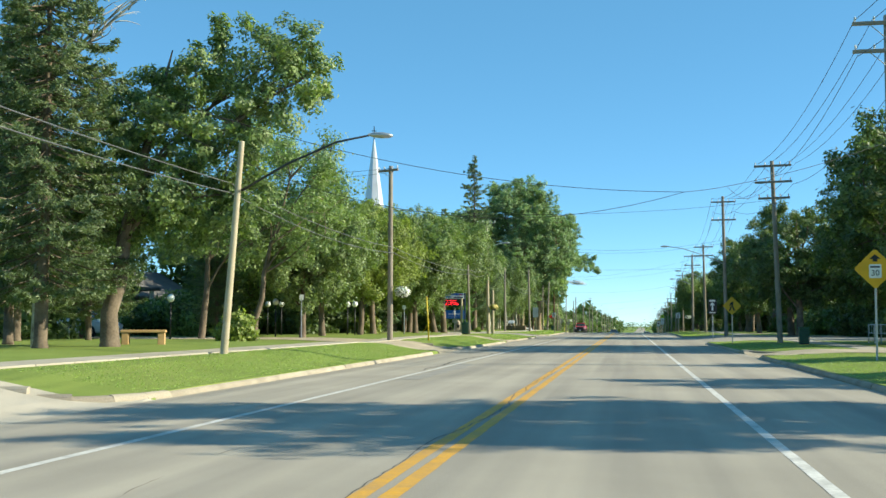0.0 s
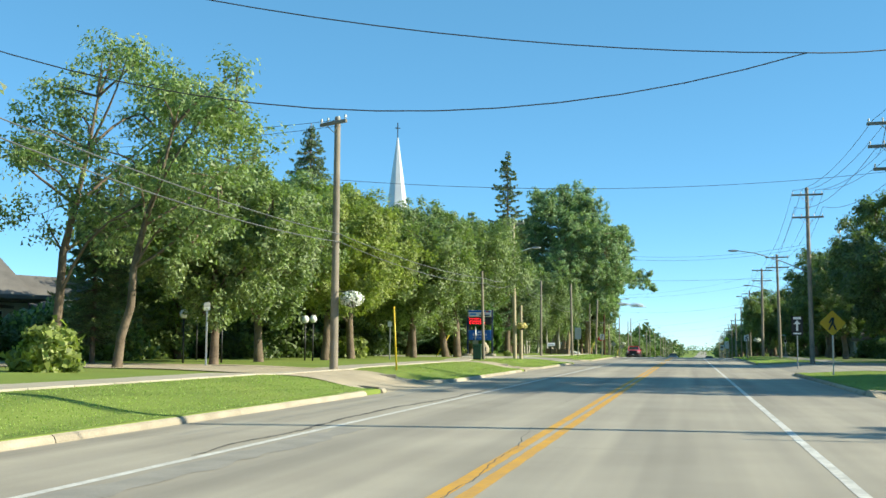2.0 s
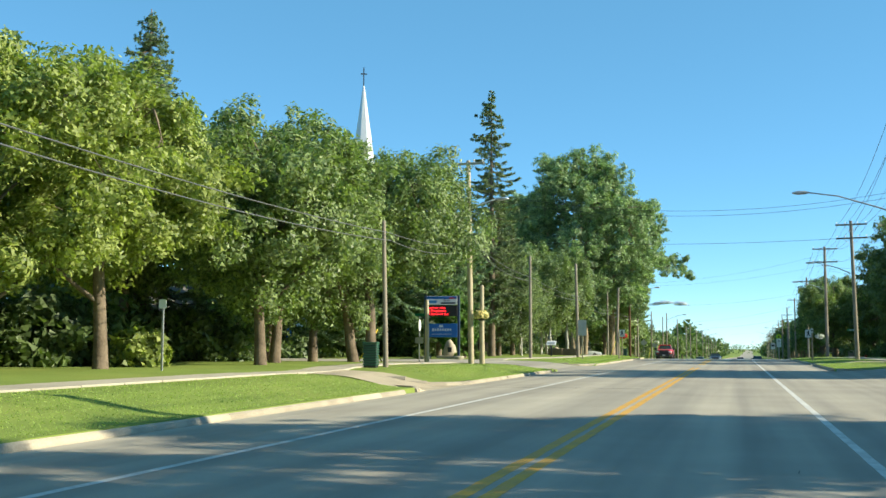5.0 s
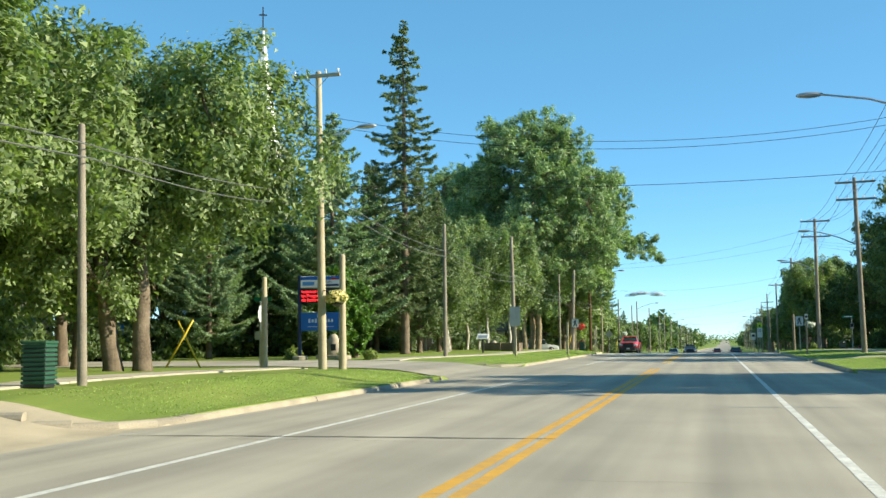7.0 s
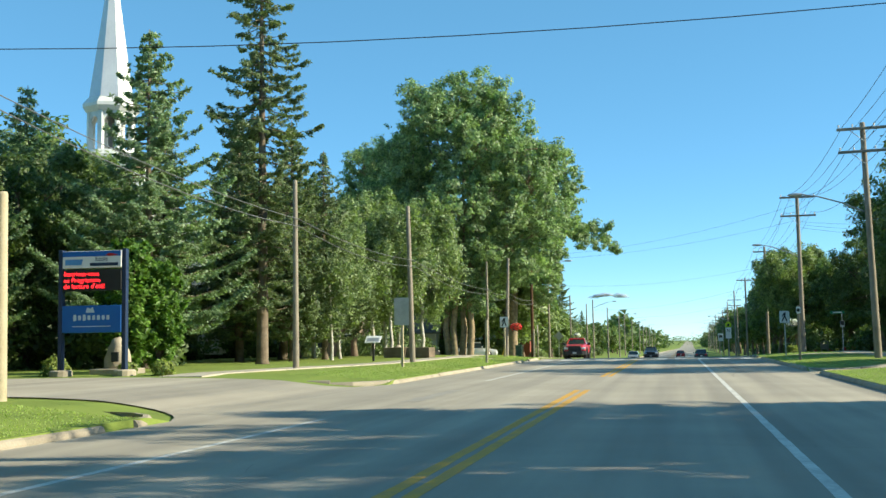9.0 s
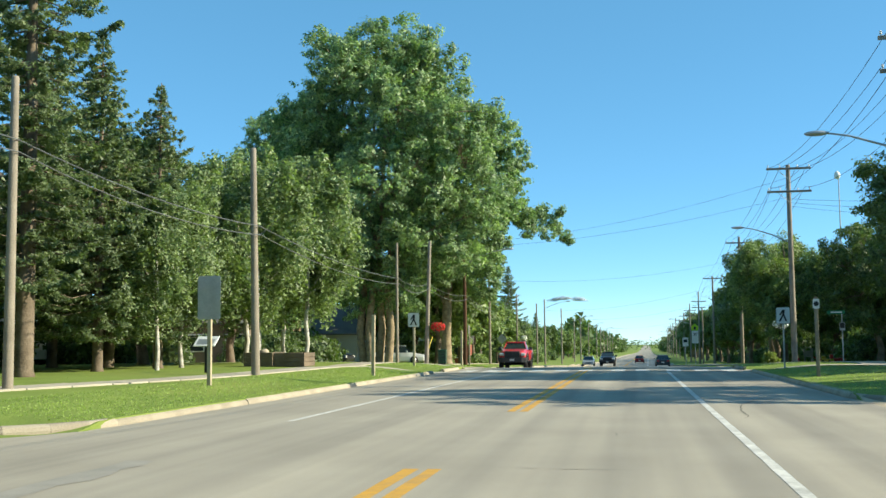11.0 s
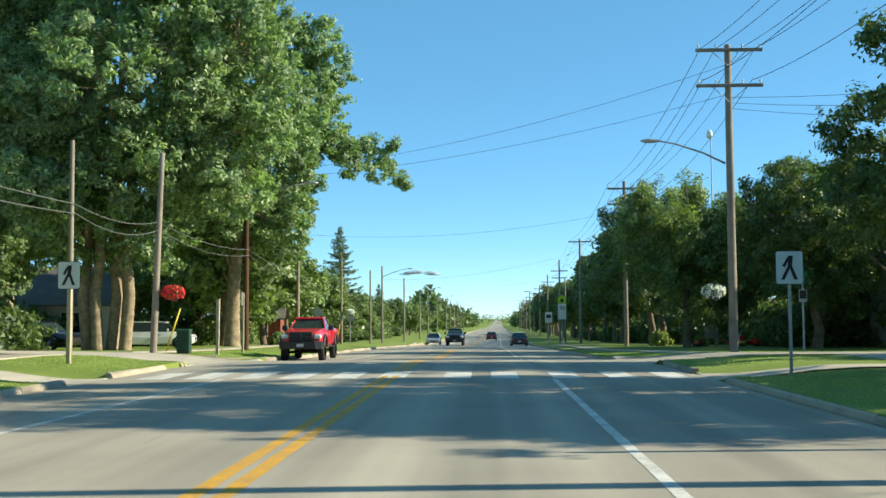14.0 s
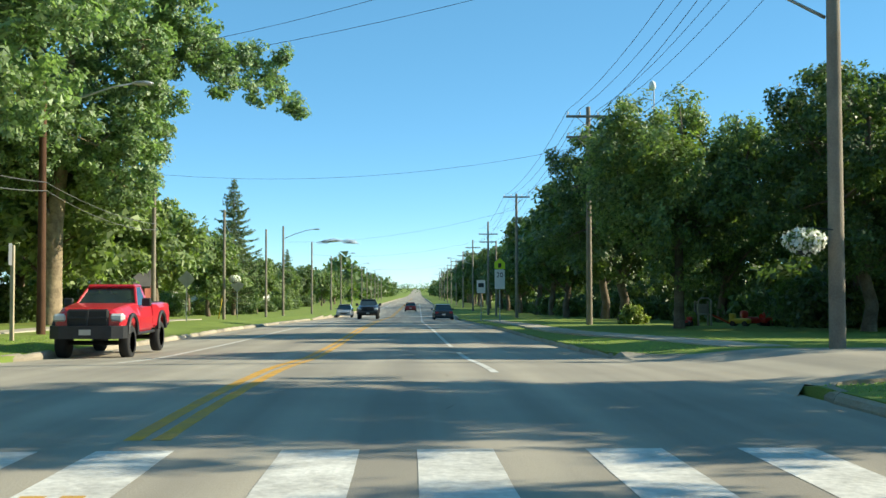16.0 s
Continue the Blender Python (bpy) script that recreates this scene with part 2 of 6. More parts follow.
def sheet(xs, ys, fn):
    nx = len(xs)
    vs = [(x, y, fn(x, y)) for y in ys for x in xs]
    fs = [(j * nx + i, j * nx + i + 1, (j + 1) * nx + i + 1, (j + 1) * nx + i) for j in range(len(ys) - 1) for i in range(nx - 1)]
    return Shape().add(vs, fs)


gx = [-3000, -800, -300, -120, -70, -45, -32, -24, -20] + [-17 + 0.5 * i for i in range(22)] + [-6.13, -6.11, 0, 6.91, 6.93] + [7 + 0.5 * i for i in range(24)] + [20, 24, 32, 45, 70, 120, 300, 800, 3000]
gy = [-400, -100, -40, -20] + [-12 + 0.5 * i for i in range(424)] + [202 + 4 * i for i in range(50)] + [420, 480, 560, 700, 1000, 1100, 1600, 3000]
tagged(part("ground", sheet(gx, gy, ground_z), LAWN), "mown green lawn with dry straw-coloured patches", "ground", kind="structure")
ry = [-60, -30, -12] + [i for i in range(-10, 240)] + [250 + 10 * i for i in range(46)] + [800, 1000, 1100, 1200, 2500]
road = tagged(part("road", sheet([-6.1, -5, -4, -3, -2, -1, 0, 1, 2, 3, 4, 5, 6, 6.9], ry, lambda x, y: road_z(y) + 0.02 * (1 - (x / 6.5) ** 2)), ASPHALT),
              "worn grey asphalt street with cracks and shadows of trees", "road", kind="structure")


def strip(x0, x1, y0, y1, lift, step=2.0, worn=0.0, seed=1):
    """A painted stripe along the road, with ragged edges."""
    rnd = random.Random(seed)
    n = max(1, int((y1 - y0) / step))
    ys = [y0 + (y1 - y0) * i / n for i in range(n + 1)]
    vs, fs = [], []
    for y in ys:
        a, b = x0 + rnd.uniform(-worn, worn), x1 + rnd.uniform(-worn, worn)
        for x in (a, b):
            vs.append((x, y, road_z(y) + 0.02 * (1 - (x / 6.5) ** 2) + lift))
    for i in range(n):
        fs.append((2 * i, 2 * i + 1, 2 * i + 3, 2 * i + 2))
    return Shape().add(vs, fs)


def paint(name, shape, mat, label):
    return tagged(part(name, shape, mat), label, "road marking", kind="structure")


for k, x in enumerate((-0.05, 0.19)):
    for a, b in ((-12, 100.5), (109.5, 137), (139.3, 700)):
        paint("centre_line", strip(x - 0.075, x + 0.075, a, b, 0.003, 0.5, 0.008, k), YELLOW_LINE, "worn yellow double centre line on the asphalt")
for x, spans in ((-3.48, ((-12, 91), (107, 136), (152, 400))), (3.6, ((-12, 135.8), (147, 158), (162, 400)))):
    for a, b in spans:
        paint("edge_line", strip(x - 0.06, x + 0.06, a, b, 0.003, 0.5, 0.004, 5), WHITE_LINE, "worn white edge line on the asphalt")

# zebra crossing
for x0 in (-5.4, -4.35, -3.3, -2.3, -1.22, -0.18, 1.24, 2.28, 3.6, 4.8, 5.95):
    w = 0.6
    tagged(paint("crosswalk_bar", strip(x0, x0 + w, 136.1, 138.75, 0.003, 0.45, 0.005, int(x0 * 10)), WHITE_LINE, "white zebra crossing bar painted on asphalt"), group="zebra crossing bars")


# ---- trees ----
def cards(centers, normals, size, aspect, rng, name):
    """Small pointed leaves, one island each."""
    n = len(centers)
    nr = normals / np.linalg.norm(normals, axis=1, keepdims=True)
    t = np.cross(nr, rng.normal(size=(n, 3)))
    t /= np.linalg.norm(t, axis=1, keepdims=True) + 1e-9
    u = np.cross(nr, t)
    s = size * rng.uniform(0.6, 1.3, size=(n, 1))
    a, b = t * s, u * s * aspect
    v = np.stack([centers - a + b, centers - a - b + nr * s * 0.3, centers + a], axis=1).reshape(-1, 3)
    me = bpy.data.meshes.new(name)
    me.vertices.add(3 * n)
    me.vertices.foreach_set("co", v.ravel())
    me.loops.add(3 * n)
    me.loops.foreach_set("vertex_index", np.arange(3 * n, dtype=np.int32))
    me.polygons.add(n)
    me.polygons.foreach_set("loop_start", np.arange(0, 3 * n, 3, dtype=np.int32))
    me.update(calc_edges=True)
    me.validate()
    return me


def bent(p, q, rnd, sag=0.15, n=4):
    p, q = Vector(p), Vector(q)
    L = (q - p).length
    off = Vector((rnd.uniform(-1, 1), rnd.uniform(-1, 1), rnd.uniform(-0.3, 1))) * L * sag
    return [p.lerp(q, i / n) + off * math.sin(math.pi * i / n) for i in range(n + 1)]


def dome(seed, h, base, rx, ry, n=16, r=0.34, at=(0, 0), top=1.0):
    """Places for the lobes of a rounded crown: (x, y, z, radius) each."""
    rng = np.random.default_rng(seed)
    cz, rz = (h + base) / 2, (h - base) / 2
    out, tries = [], 0
    rr = r * (rx + ry + rz) / 3
    while len(out) < n and tries < 4000:
        tries += 1
        d = rng.normal(size=3)
        d /= np.linalg.norm(d)
        q = rng.uniform(0.35, 1.0) ** 0.5 * (1 - r * 0.75)
        k = rr * rng.uniform(0.7, 1.25)
        up = (d[2] * q + 1) / 2
        w = 1 - (1 - top) * max(0, up - 0.4) / 0.6
        p = np.array([at[0] + d[0] * rx * q * w, at[1] + d[1] * ry * q * w, cz + d[2] * rz * q])
        if all(np.linalg.norm(p - o[:3]) > 0.5 * (k + o[3]) for o in map(np.array, out)):
            out.append((*p, k))
    return out


def broadleaf(name, label, seed, lobes, leaf, leaves=40000, size=0.05, trunk=0.25, fork=0.3, bark=None, stems=((0, 0),), twig=0.32, droop=0.0, sparse=0.0, floor=1.6, rise=0.0, sprouts=0, airy=0.0):
    """A tapered trunk that forks into limbs, one to each lobe; the leaves sit in sprays round the ends of the twigs."""
    rnd, rng = random.Random(seed), np.random.default_rng(seed)
    root = thing(name, label, "tree")
    lobes = list(lobes)
    for x, y, z, r in lobes[:sprouts]:
        for k in range(2):
            a = rnd.uniform(0, 2 * math.pi)
            lobes.append((x + .75 * r * math.cos(a), y + .6 * r * math.sin(a), z + r * rnd.uniform(.55, .95), r * rnd.uniform(.3, .42)))
    L = np.array(lobes, float)
    h = float((L[:, 2] + L[:, 3]).max())
    mid = L[:, :2].mean(axis=0)
    wood = Shape()
    stem_pts = []
    for sx, sy in stems:
        tx, ty = mid[0] * 0.85 + sx * 2.2, mid[1] * 0.85 + sy * 2.2
        pts = [Vector((sx, sy, -0.2)), Vector((sx, sy, 0.12))]
        for f in (0.1, 0.2, 0.32, 0.46, 0.62, 0.78, 0.9):
            pts.append(Vector((sx + (tx - sx) * f ** 1.25 + rnd.uniform(-1, 1) * 0.012 * h, sy + (ty - sy) * f ** 1.25 + rnd.uniform(-1, 1) * 0.012 * h, h * f)))
        tr = trunk * (1 if len(stems) == 1 else 0.78)
        wood.tube(pts, [tr * 1.5, tr * 1.18] + [tr * k for k in (1, 0.94, 0.84, 0.66, 0.46, 0.26, 0.08)], 10)
        stem_pts.append(pts)
    ends, outs, width = [], [], []
    for i, (x, y, z, r) in enumerate(L):
        c = Vector((x, y, z))
        pts = min(stem_pts, key=lambda p: (p[4] - c).xy.length)
        zs = max(fork * h * rnd.uniform(0.7, 1.1), z - 0.75 * (c - pts[5]).xy.length - 0.5 * r)
        s = min(pts[3:-1], key=lambda p: abs(p.z - zs))
        near = min((Vector(q[:3]) for q in lobes[:i]), key=lambda q: (q - c).length, default=s)
        if i > 4 and (near - c).length < 0.6 * (s - c).length:
            s = near
        rad = min(0.4 * trunk, 0.016 * (c - s).length + 0.01 * r + 0.012)
        spine = bent(s, c, rnd, 0.12, 5)
        wood.tube(spine, [rad, rad * .85, rad * .7, rad * .55, rad * .42, rad * .25], 6, False)
        n = max(10, int(2.6 * r * r / twig ** 2 * (1 - sparse)))
        d = rng.normal(size=(n, 3))
        d /= np.linalg.norm(d, axis=1, keepdims=True)
        ph = rng.uniform(0, 6.28, 4)
        bump = 1 + .16 * np.sin(4.1 * d[:, 0] + ph[0]) + .16 * np.sin(4.7 * d[:, 1] + ph[1]) + .14 * np.sin(5.3 * d[:, 2] + ph[2])
        q = r * rng.uniform(0.5, 1.05, n) ** .7 * bump
        e = np.array([x, y, z]) + d * q[:, None] * np.array([1, 1, .9])
        # twigs deep inside the neighbouring lobes carry few leaves
        others = np.delete(L, i, axis=0)
        if len(others):
            deep = (np.linalg.norm(e[:, None, :] - others[None, :, :3], axis=2) < .68 * others[None, :, 3]).any(axis=1)
            keep = ~deep | (rng.random(n) < .3)
            e, d = e[keep], d[keep]
        for k in range(0, len(e), 3 if sparse else 7):
            t = rad * rnd.uniform(.22, .32)
            wood.tube(bent(spine[rnd.randint(3, 5)], Vector(e[k]), rnd, 0.12, 3), [t, t * .75, t * .5, t * .2], 4, False)
        ends.append(e)
        outs.append(d)
    part("trunk", wood, bark or BARK, root, smooth=True)
    cen, out = np.concatenate(ends), np.concatenate(outs)
    m = len(cen)
    axis = out * .8 + rng.normal(size=(m, 3)) * .55 + np.array([0, 0, rise])
    axis /= np.linalg.norm(axis, axis=1, keepdims=True)
    rs = twig * rng.uniform(0.6, 1.45, size=m)
    face_up = out * .7 + rng.normal(size=(m, 3)) * .55 + np.array([0, 0, .75])
    load = rs ** 2
    if airy:
        load = load * (rng.random(m) > airy)
    pick = rng.choice(m, leaves, p=load / load.sum())
    ball = rng.normal(size=(leaves, 3))
    ball *= (rng.random((leaves, 1)) ** .42) / np.linalg.norm(ball, axis=1, keepdims=True)
    off = ball * rs[pick, None] * np.array([.95, .95, .62])
    pos = cen[pick] + off + axis[pick] * (rng.uniform(-.9, .9, size=(leaves, 1)) * rs[pick, None])
    pos[:, 2] -= droop * rng.uniform(0, 1, leaves) ** 2 * rs[pick] * 1.6
    low = pos[:, 2] < floor
    pos[low, 2] = floor + rng.uniform(0, 0.8, low.sum())
    nrm = rng.normal(size=(leaves, 3)) * .42 + ball * .9 + face_up[pick] * .7
    part("crown", cards(pos, nrm, size, 0.6, rng, "crown"), leaf, root)
    return root


def conifer(name, label, seed, h, r, leaf, base=1.2, step=0.42, dens=1.0, gap=0.0, power=0.85, trunk=0.22, droop=0.25, size=0.07, lift=.3, rag=.35):
    """Whorls of plumed branches round a straight trunk; rag makes their lengths uneven, lift turns their tips up."""
    rnd, rng = random.Random(seed), np.random.default_rng(seed)
    root = thing(name, label, "tree")
    wood = Shape().tube([(0, 0, -0.15), (0, 0, 0.2), (0.03, 0, h * .3), (0, .04, h * .6), (0, 0, h)], [trunk * 1.4, trunk, trunk * .8, trunk * .45, 0.02], 9)
    pos, nrm = [], []
    z = base
    while z < h - 0.12:
        f = (z - base) / (h - base)
        L0 = r * min(1.0, (1 - f) ** power * 1.05) * min(1.0, 0.6 + f * 4)
        a0 = rnd.uniform(0, 6.28)
        whorl = rnd.randint(5, 7)
        for k in range(whorl):
            if rnd.random() < gap * (1 - 0.6 * f):
                continue
            a = a0 + 6.283 * k / whorl + rnd.uniform(-.35, .35)
            L = max(0.18, L0 * rnd.uniform(1 - rag * 1.4, 1 + rag * .55))
            dx, dy = math.cos(a), math.sin(a)
            zb = z + rnd.uniform(-.35, .35) * step
            n = max(10, int((L * 46 + L * L * 14) * dens))
            # side shoots: short flat plumes on either side of the branch
            m = max(3, int(L * 7))
            st = rng.uniform(.12, 1.0, m) ** .8
            ss = rng.choice([-1, 1], m) * (.1 + .32 * L * (1 - st) * rng.uniform(.4, 1.1, m))
            own = rng.integers(0, m, n)
            g = rng.uniform(0, 1, n)
            t = np.clip(st[own] + g * .06 + rng.normal(size=n) * .03, .05, 1.04)
            side = ss[own] * g + rng.normal(size=n) * .05
            zz = zb - droop * L * t + lift * L * t ** 3 + rng.normal(size=n) * .035 - np.abs(side) * .22 - rng.uniform(0, .13, n) * g
            pos.append(np.stack([dx * L * t - dy * side, dy * L * t + dx * side, zz], axis=1))
            nrm.append(np.stack([rng.normal(size=n) * .5 + dx * .35, rng.normal(size=n) * .5 + dy * .35, rng.uniform(0.25, 1.1, n)], axis=1))
            if L > 0.5:
                wood.tube([(0, 0, zb), (dx * L * .5, dy * L * .5, zb - droop * L * .5 + lift * L * .12), (dx * L * .9, dy * L * .9, zb - droop * L * .9 + lift * L * .7)], [0.03, 0.02, 0.006], 4, False)
        z += step * rnd.uniform(0.75, 1.25) * (1 - 0.4 * f)
    part("trunk", wood, BARK, root, smooth=True)
    part("crown", cards(np.concatenate(pos), np.concatenate(nrm), size, 0.42, rng, "crown"), leaf, root)
    return root


def put(ob, x, y, turn=0, s=1.0, z=None):
    """Stands a thing on the ground."""
    ob.scale = (s, s, s)
    m = pose(x, y, ground_z(x, y) if z is None else z, 0, 0, turn)
    ob.matrix_basis = m @ Matrix.Diagonal((s, s, s, 1))
    return ob


def again(ob, x, y, turn=0, s=1.0):
    """A copy at another place and size."""
    c = copy_thing(ob, Matrix())
    return put(c, x, y, turn, s)


# lawn trees, from the first drive to the side street
put(broadleaf("ash_tree", "tall airy ash with bare forked limbs", 12, dome(12, 11.6, 3.2, 4.0, 3.6, 34, .2, (1.5, 1.0)), LEAF_ASH, 15500, .078, .15, .22, sparse=.35, twig=.5, airy=.35, rise=.2), -18.1, 43.4)
put(broadleaf("ash_tree", "slender slanting ash with airy crown", 13, dome(13, 10.3, 3.0, 2.9, 2.5, 26, .2, (2.2, 0)), LEAF_ASH, 8500, .078, .135, .3, sparse=.35, twig=.46, airy=.35, rise=.2), -15.1, 42.3)
elm_b = put(broadleaf("elm_tree", "green elm with dense rounded crown on the lawn", 5, dome(5, 9.5, 1.5, 4.1, 3.9, 24, .31), LEAF_ELM, 58000, .082, .18, .26, twig=.32, droop=.8, rise=-.3, floor=1.4, airy=.12), -14.5, 47.9, 40, .86)
ash_a = put(broadleaf("ash_tree", "yellow-green ash with airy crown on the lawn", 8, dome(8, 9.8, 1.7, 3.9, 3.7, 22, .31), LEAF_YELLOW, 50000, .084, .19, .28, twig=.38, droop=.5, rise=-.2, floor=1.4, airy=.15), -15.0, 65.4, 10)
put(broadleaf("elm_tree", "broad green elm with forked trunk on the lawn", 3, (*dome(3, 11.5, 1.6, 6.4, 6.2, 40, .26, (-1.9, 0)), (3.6, 3.3, 6.5, 1.6), (2.8, 3.2, 8.2, 1.5), (2.2, 1.6, 5.4, 1.4)), LEAF_ELM, 140000, .084, .3, .22, twig=.38, droop=1.2, rise=-.35, stems=((-.3, 0), (.45, .3)), floor=1.4, airy=.12), -13.8, 83.6)
elm_back = put(broadleaf("elm_tree", "green elm in the second row of the lawn", 6, dome(6, 10.2, 1.6, 4.6, 4.4, 24, .31), LEAF_ELM, 28000, .125, .22, .26, twig=.5, droop=.8, rise=-.2, floor=1.4), -21.0, 58.0, 150, .74)
again(elm_b, -15.0, 53.2, 100, .94)
again(ash_a, -14.5, 59.9, 200, .9)
again(elm_b, -13.6, 72.9, 200, 1.02)
again(elm_b, -14.9, 77.0, 300, 1.1)
again(elm_b, -17.4, 87.0, 50, 1.15)
for x, y, a, k in ((-20.5, 66.0, 250, .95), (-21.0, 76.0, 130, 1.15), (-23.0, 94.5, 250, 1.1), (-24.0, 43.0, 30, .75), (-28.5, 121, 40, 1.2)):
    again(elm_back, x, y, a, k)

# spruces by the first lawn, and the leaning tree in front of them
spruce_a = put(conifer("spruce_tree", "tall dark spruce with drooping branches", 21, 14.6, 3.3, NEEDLE, base=1.9, dens=2.6, power=.62, droop=0.42, trunk=0.2, size=0.058, step=0.32, rag=.32), -14.9, 23.7)
again(spruce_a, -18.6, 28.0, 140, 0.85)
again(spruce_a, -22, 34, 60, 0.9)
again(spruce_a, -18.8, 47.0, 60, 0.5)
again(spruce_a, -22.5, 55, 160, 0.6)
again(spruce_a, -20.5, 37.0, 200, 0.62)
again(spruce_a, -23.3, 81.5, 10, 1.1)
put(broadleaf("maple_tree", "green maple leaning over the lawn, with dead twigs", 31,
              ((1.8, 1, 8.6, 1.1), (3.2, 1, 9.4, 1.1), (5.2, 1, 9.3, 1.2), (6.0, 1, 8.6, 1.0), (2.8, .6, 7.3, 1.6), (4.4, .4, 6.8, 1.4), (1.2, .6, 6.0, 1.6), (5.0, .8, 8.0, 1.1), (2.6, .2, 4.6, 1.3), (4.3, .6, 4.6, 1.0), (.6, 1.5, 7.4, 1.2), (-.4, .6, 4.4, 1.3), (1.0, .8, 3.9, 1.1), (3.2, 1.4, 3.8, 1.0), (-1.2, 1.2, 6.0, 1.3), (-1.4, .8, 7.9, 1.1), (-2.0, 1.2, 4.5, 1.2)),
              LEAF_ELM, 56000, .074, .26, .3, twig=.34, floor=2.6, airy=.35, rise=-.2), -13.9, 26.0, 0)
dead = thing("dead_tree", "bare white dead branches above the spruce", "tree", pose(-15.6, 24.6, ground_z(-15.6, 24.6)))
dr = random.Random(5)
part("trunk", Shape().tube([(0, 0, -.1), (.1, 0, 5), (.3, 0, 8.4)], [.14, .1, .07], 7), BIRCH, dead, smooth=True)
for a, l in ((.2, 3.6), (1.1, 2.2), (-.4, 2.6), (.5, 3.0)):
    dw = Shape()
    e = Vector((.3 + math.cos(a) * l, math.sin(a) * .4, 8.4 + l * .75))
    dw.tube(bent((.3, 0, 8.2), e, dr, .12), [.07, .055, .045, .03, .012], 5)
    for k in range(5):
        s = Vector((.3, 0, 8.2)).lerp(e, .45 + .12 * k)
        dw.tube(bent(s, s + Vector((dr.uniform(-.2, 1.1), dr.uniform(-.5, .5), dr.uniform(-.1, .7))), dr, .2), [.025, .02, .015, .01, .004], 4)
    part("branch", dw, BIRCH, dead, smooth=True)

# tall spruce and its group beyond the side street
tall = put(conifer("spruce_tree", "very tall narrow spruce with gaps in its crown", 41, 20.7, 2.7, NEEDLE, base=2.5, dens=2.5, gap=0.2, power=0.5, droop=0.32, trunk=0.28, size=0.08, step=.46, rag=.6), -15.8, 119.2)
pine = put(conifer("pine_tree", "broad blue-green pine with soft layered branches", 44, 13.9, 4.4, NEEDLE_BLUE, base=1.4, dens=2.3, step=0.5, power=0.72, droop=0.12, trunk=0.22, size=0.085, rag=.4), -18.4, 113.4)
spruce_b = put(conifer("spruce_tree", "dark green spruce with brown cones at its tip", 47, 14.0, 3.7, NEEDLE, base=1.5, dens=1.5, power=0.75, trunk=0.22, size=0.085, rag=.35), -22.3, 132, 0)
again(spruce_b, -24, 126, 90, 0.95)
again(pine, -22.5, 106.5, 200, 0.72)
again(pine, -27, 118, 100, 0.95)
again(spruce_b, -19.8, 126, 200, 0.94)
again(spruce_b, -16.5, 125.0, 20, .88)
again(spruce_b, -16.3, 129.5, 100, .82)
again(spruce_a, -33, 95, 10, .95)

# birches and big poplars
birch = put(broadleaf("birch_tree", "white-barked birch with fine hanging twigs", 51, dome(51, 10.4, 1.9, 3.2, 3.2, 22, .27, top=.7), LEAF_BIRCH, 30000, .092, .11, .3, bark=BIRCH, twig=.32, droop=2.0, rise=-.4, floor=1.5, sprouts=10, airy=.2), -12.9, 138.0)
for x, y, a, s in ((-14.9, 126.4, 70, .7), (-15.8, 130.6, 140, .78), (-15.6, 143.0, 200, 1.0), (-13.7, 133.6, 30, .9), (-18.5, 134.0, 260, 1.05), (-15.4, 138.5, 300, 1.0), (-16.8, 140.5, 10, 1.1)):
    again(birch, x, y, a, s)
poplar = put(broadleaf("poplar_tree", "huge old poplar with thick furrowed trunk", 61,
    dome(61, 25.4, 2.4, 9.0, 6.2, 78, .22, (.3, 0), .74),
    LEAF_POPLAR, 215000, .12, .33, .2, bark=POPLAR_BARK, twig=.38, rise=.75, sprouts=18, airy=.2, stems=((-1.15, .3), (-.5, -.2), (-.05, .4), (.7, 0))), -15.2, 162.3)
again(poplar, -24.0, 171, 120, 0.86)
put(broadleaf("poplar_tree", "old poplar with a long limb reaching over the street", 64,
    (*dome(64, 22.6, 3.2, 6.6, 5.4, 40, .23, (.2, 0), .75), (5.0, .5, 15.4, 1.6), (5.4, 1, 13.8, 1.4), (3.0, -1, 8.6, 1.7), (5.6, 1.5, 17.2, 1.5), (4.6, 1, 19.2, 1.5), (4.6, 2, 12.8, 1.3), (5.9, 3.4, 12.9, 1.15), (7.0, 5, 12.9, 1.0), (8.0, 6.4, 12.8, .85),
     (5.2, 3, 12.3, 1.0), (6.6, 4.5, 12.3, .95), (7.7, 6, 12.2, .9), (8.6, 7, 12.5, .75), (9.1, 7.5, 11.7, .7), (9.6, 9, 10.9, .5), (6.8, 4.5, 11.2, .55), (8.2, 6.2, 11.1, .6), (9.2, 6.2, 13.2, .4), (4.4, 2, 10.4, 1.0), (4.2, 1, 8.6, .8)),
    LEAF_POPLAR, 135000, .115, .42, .25, bark=POPLAR_BARK, twig=.35, rise=.6, sprouts=10, airy=.24), -13.1, 177.5, 0)

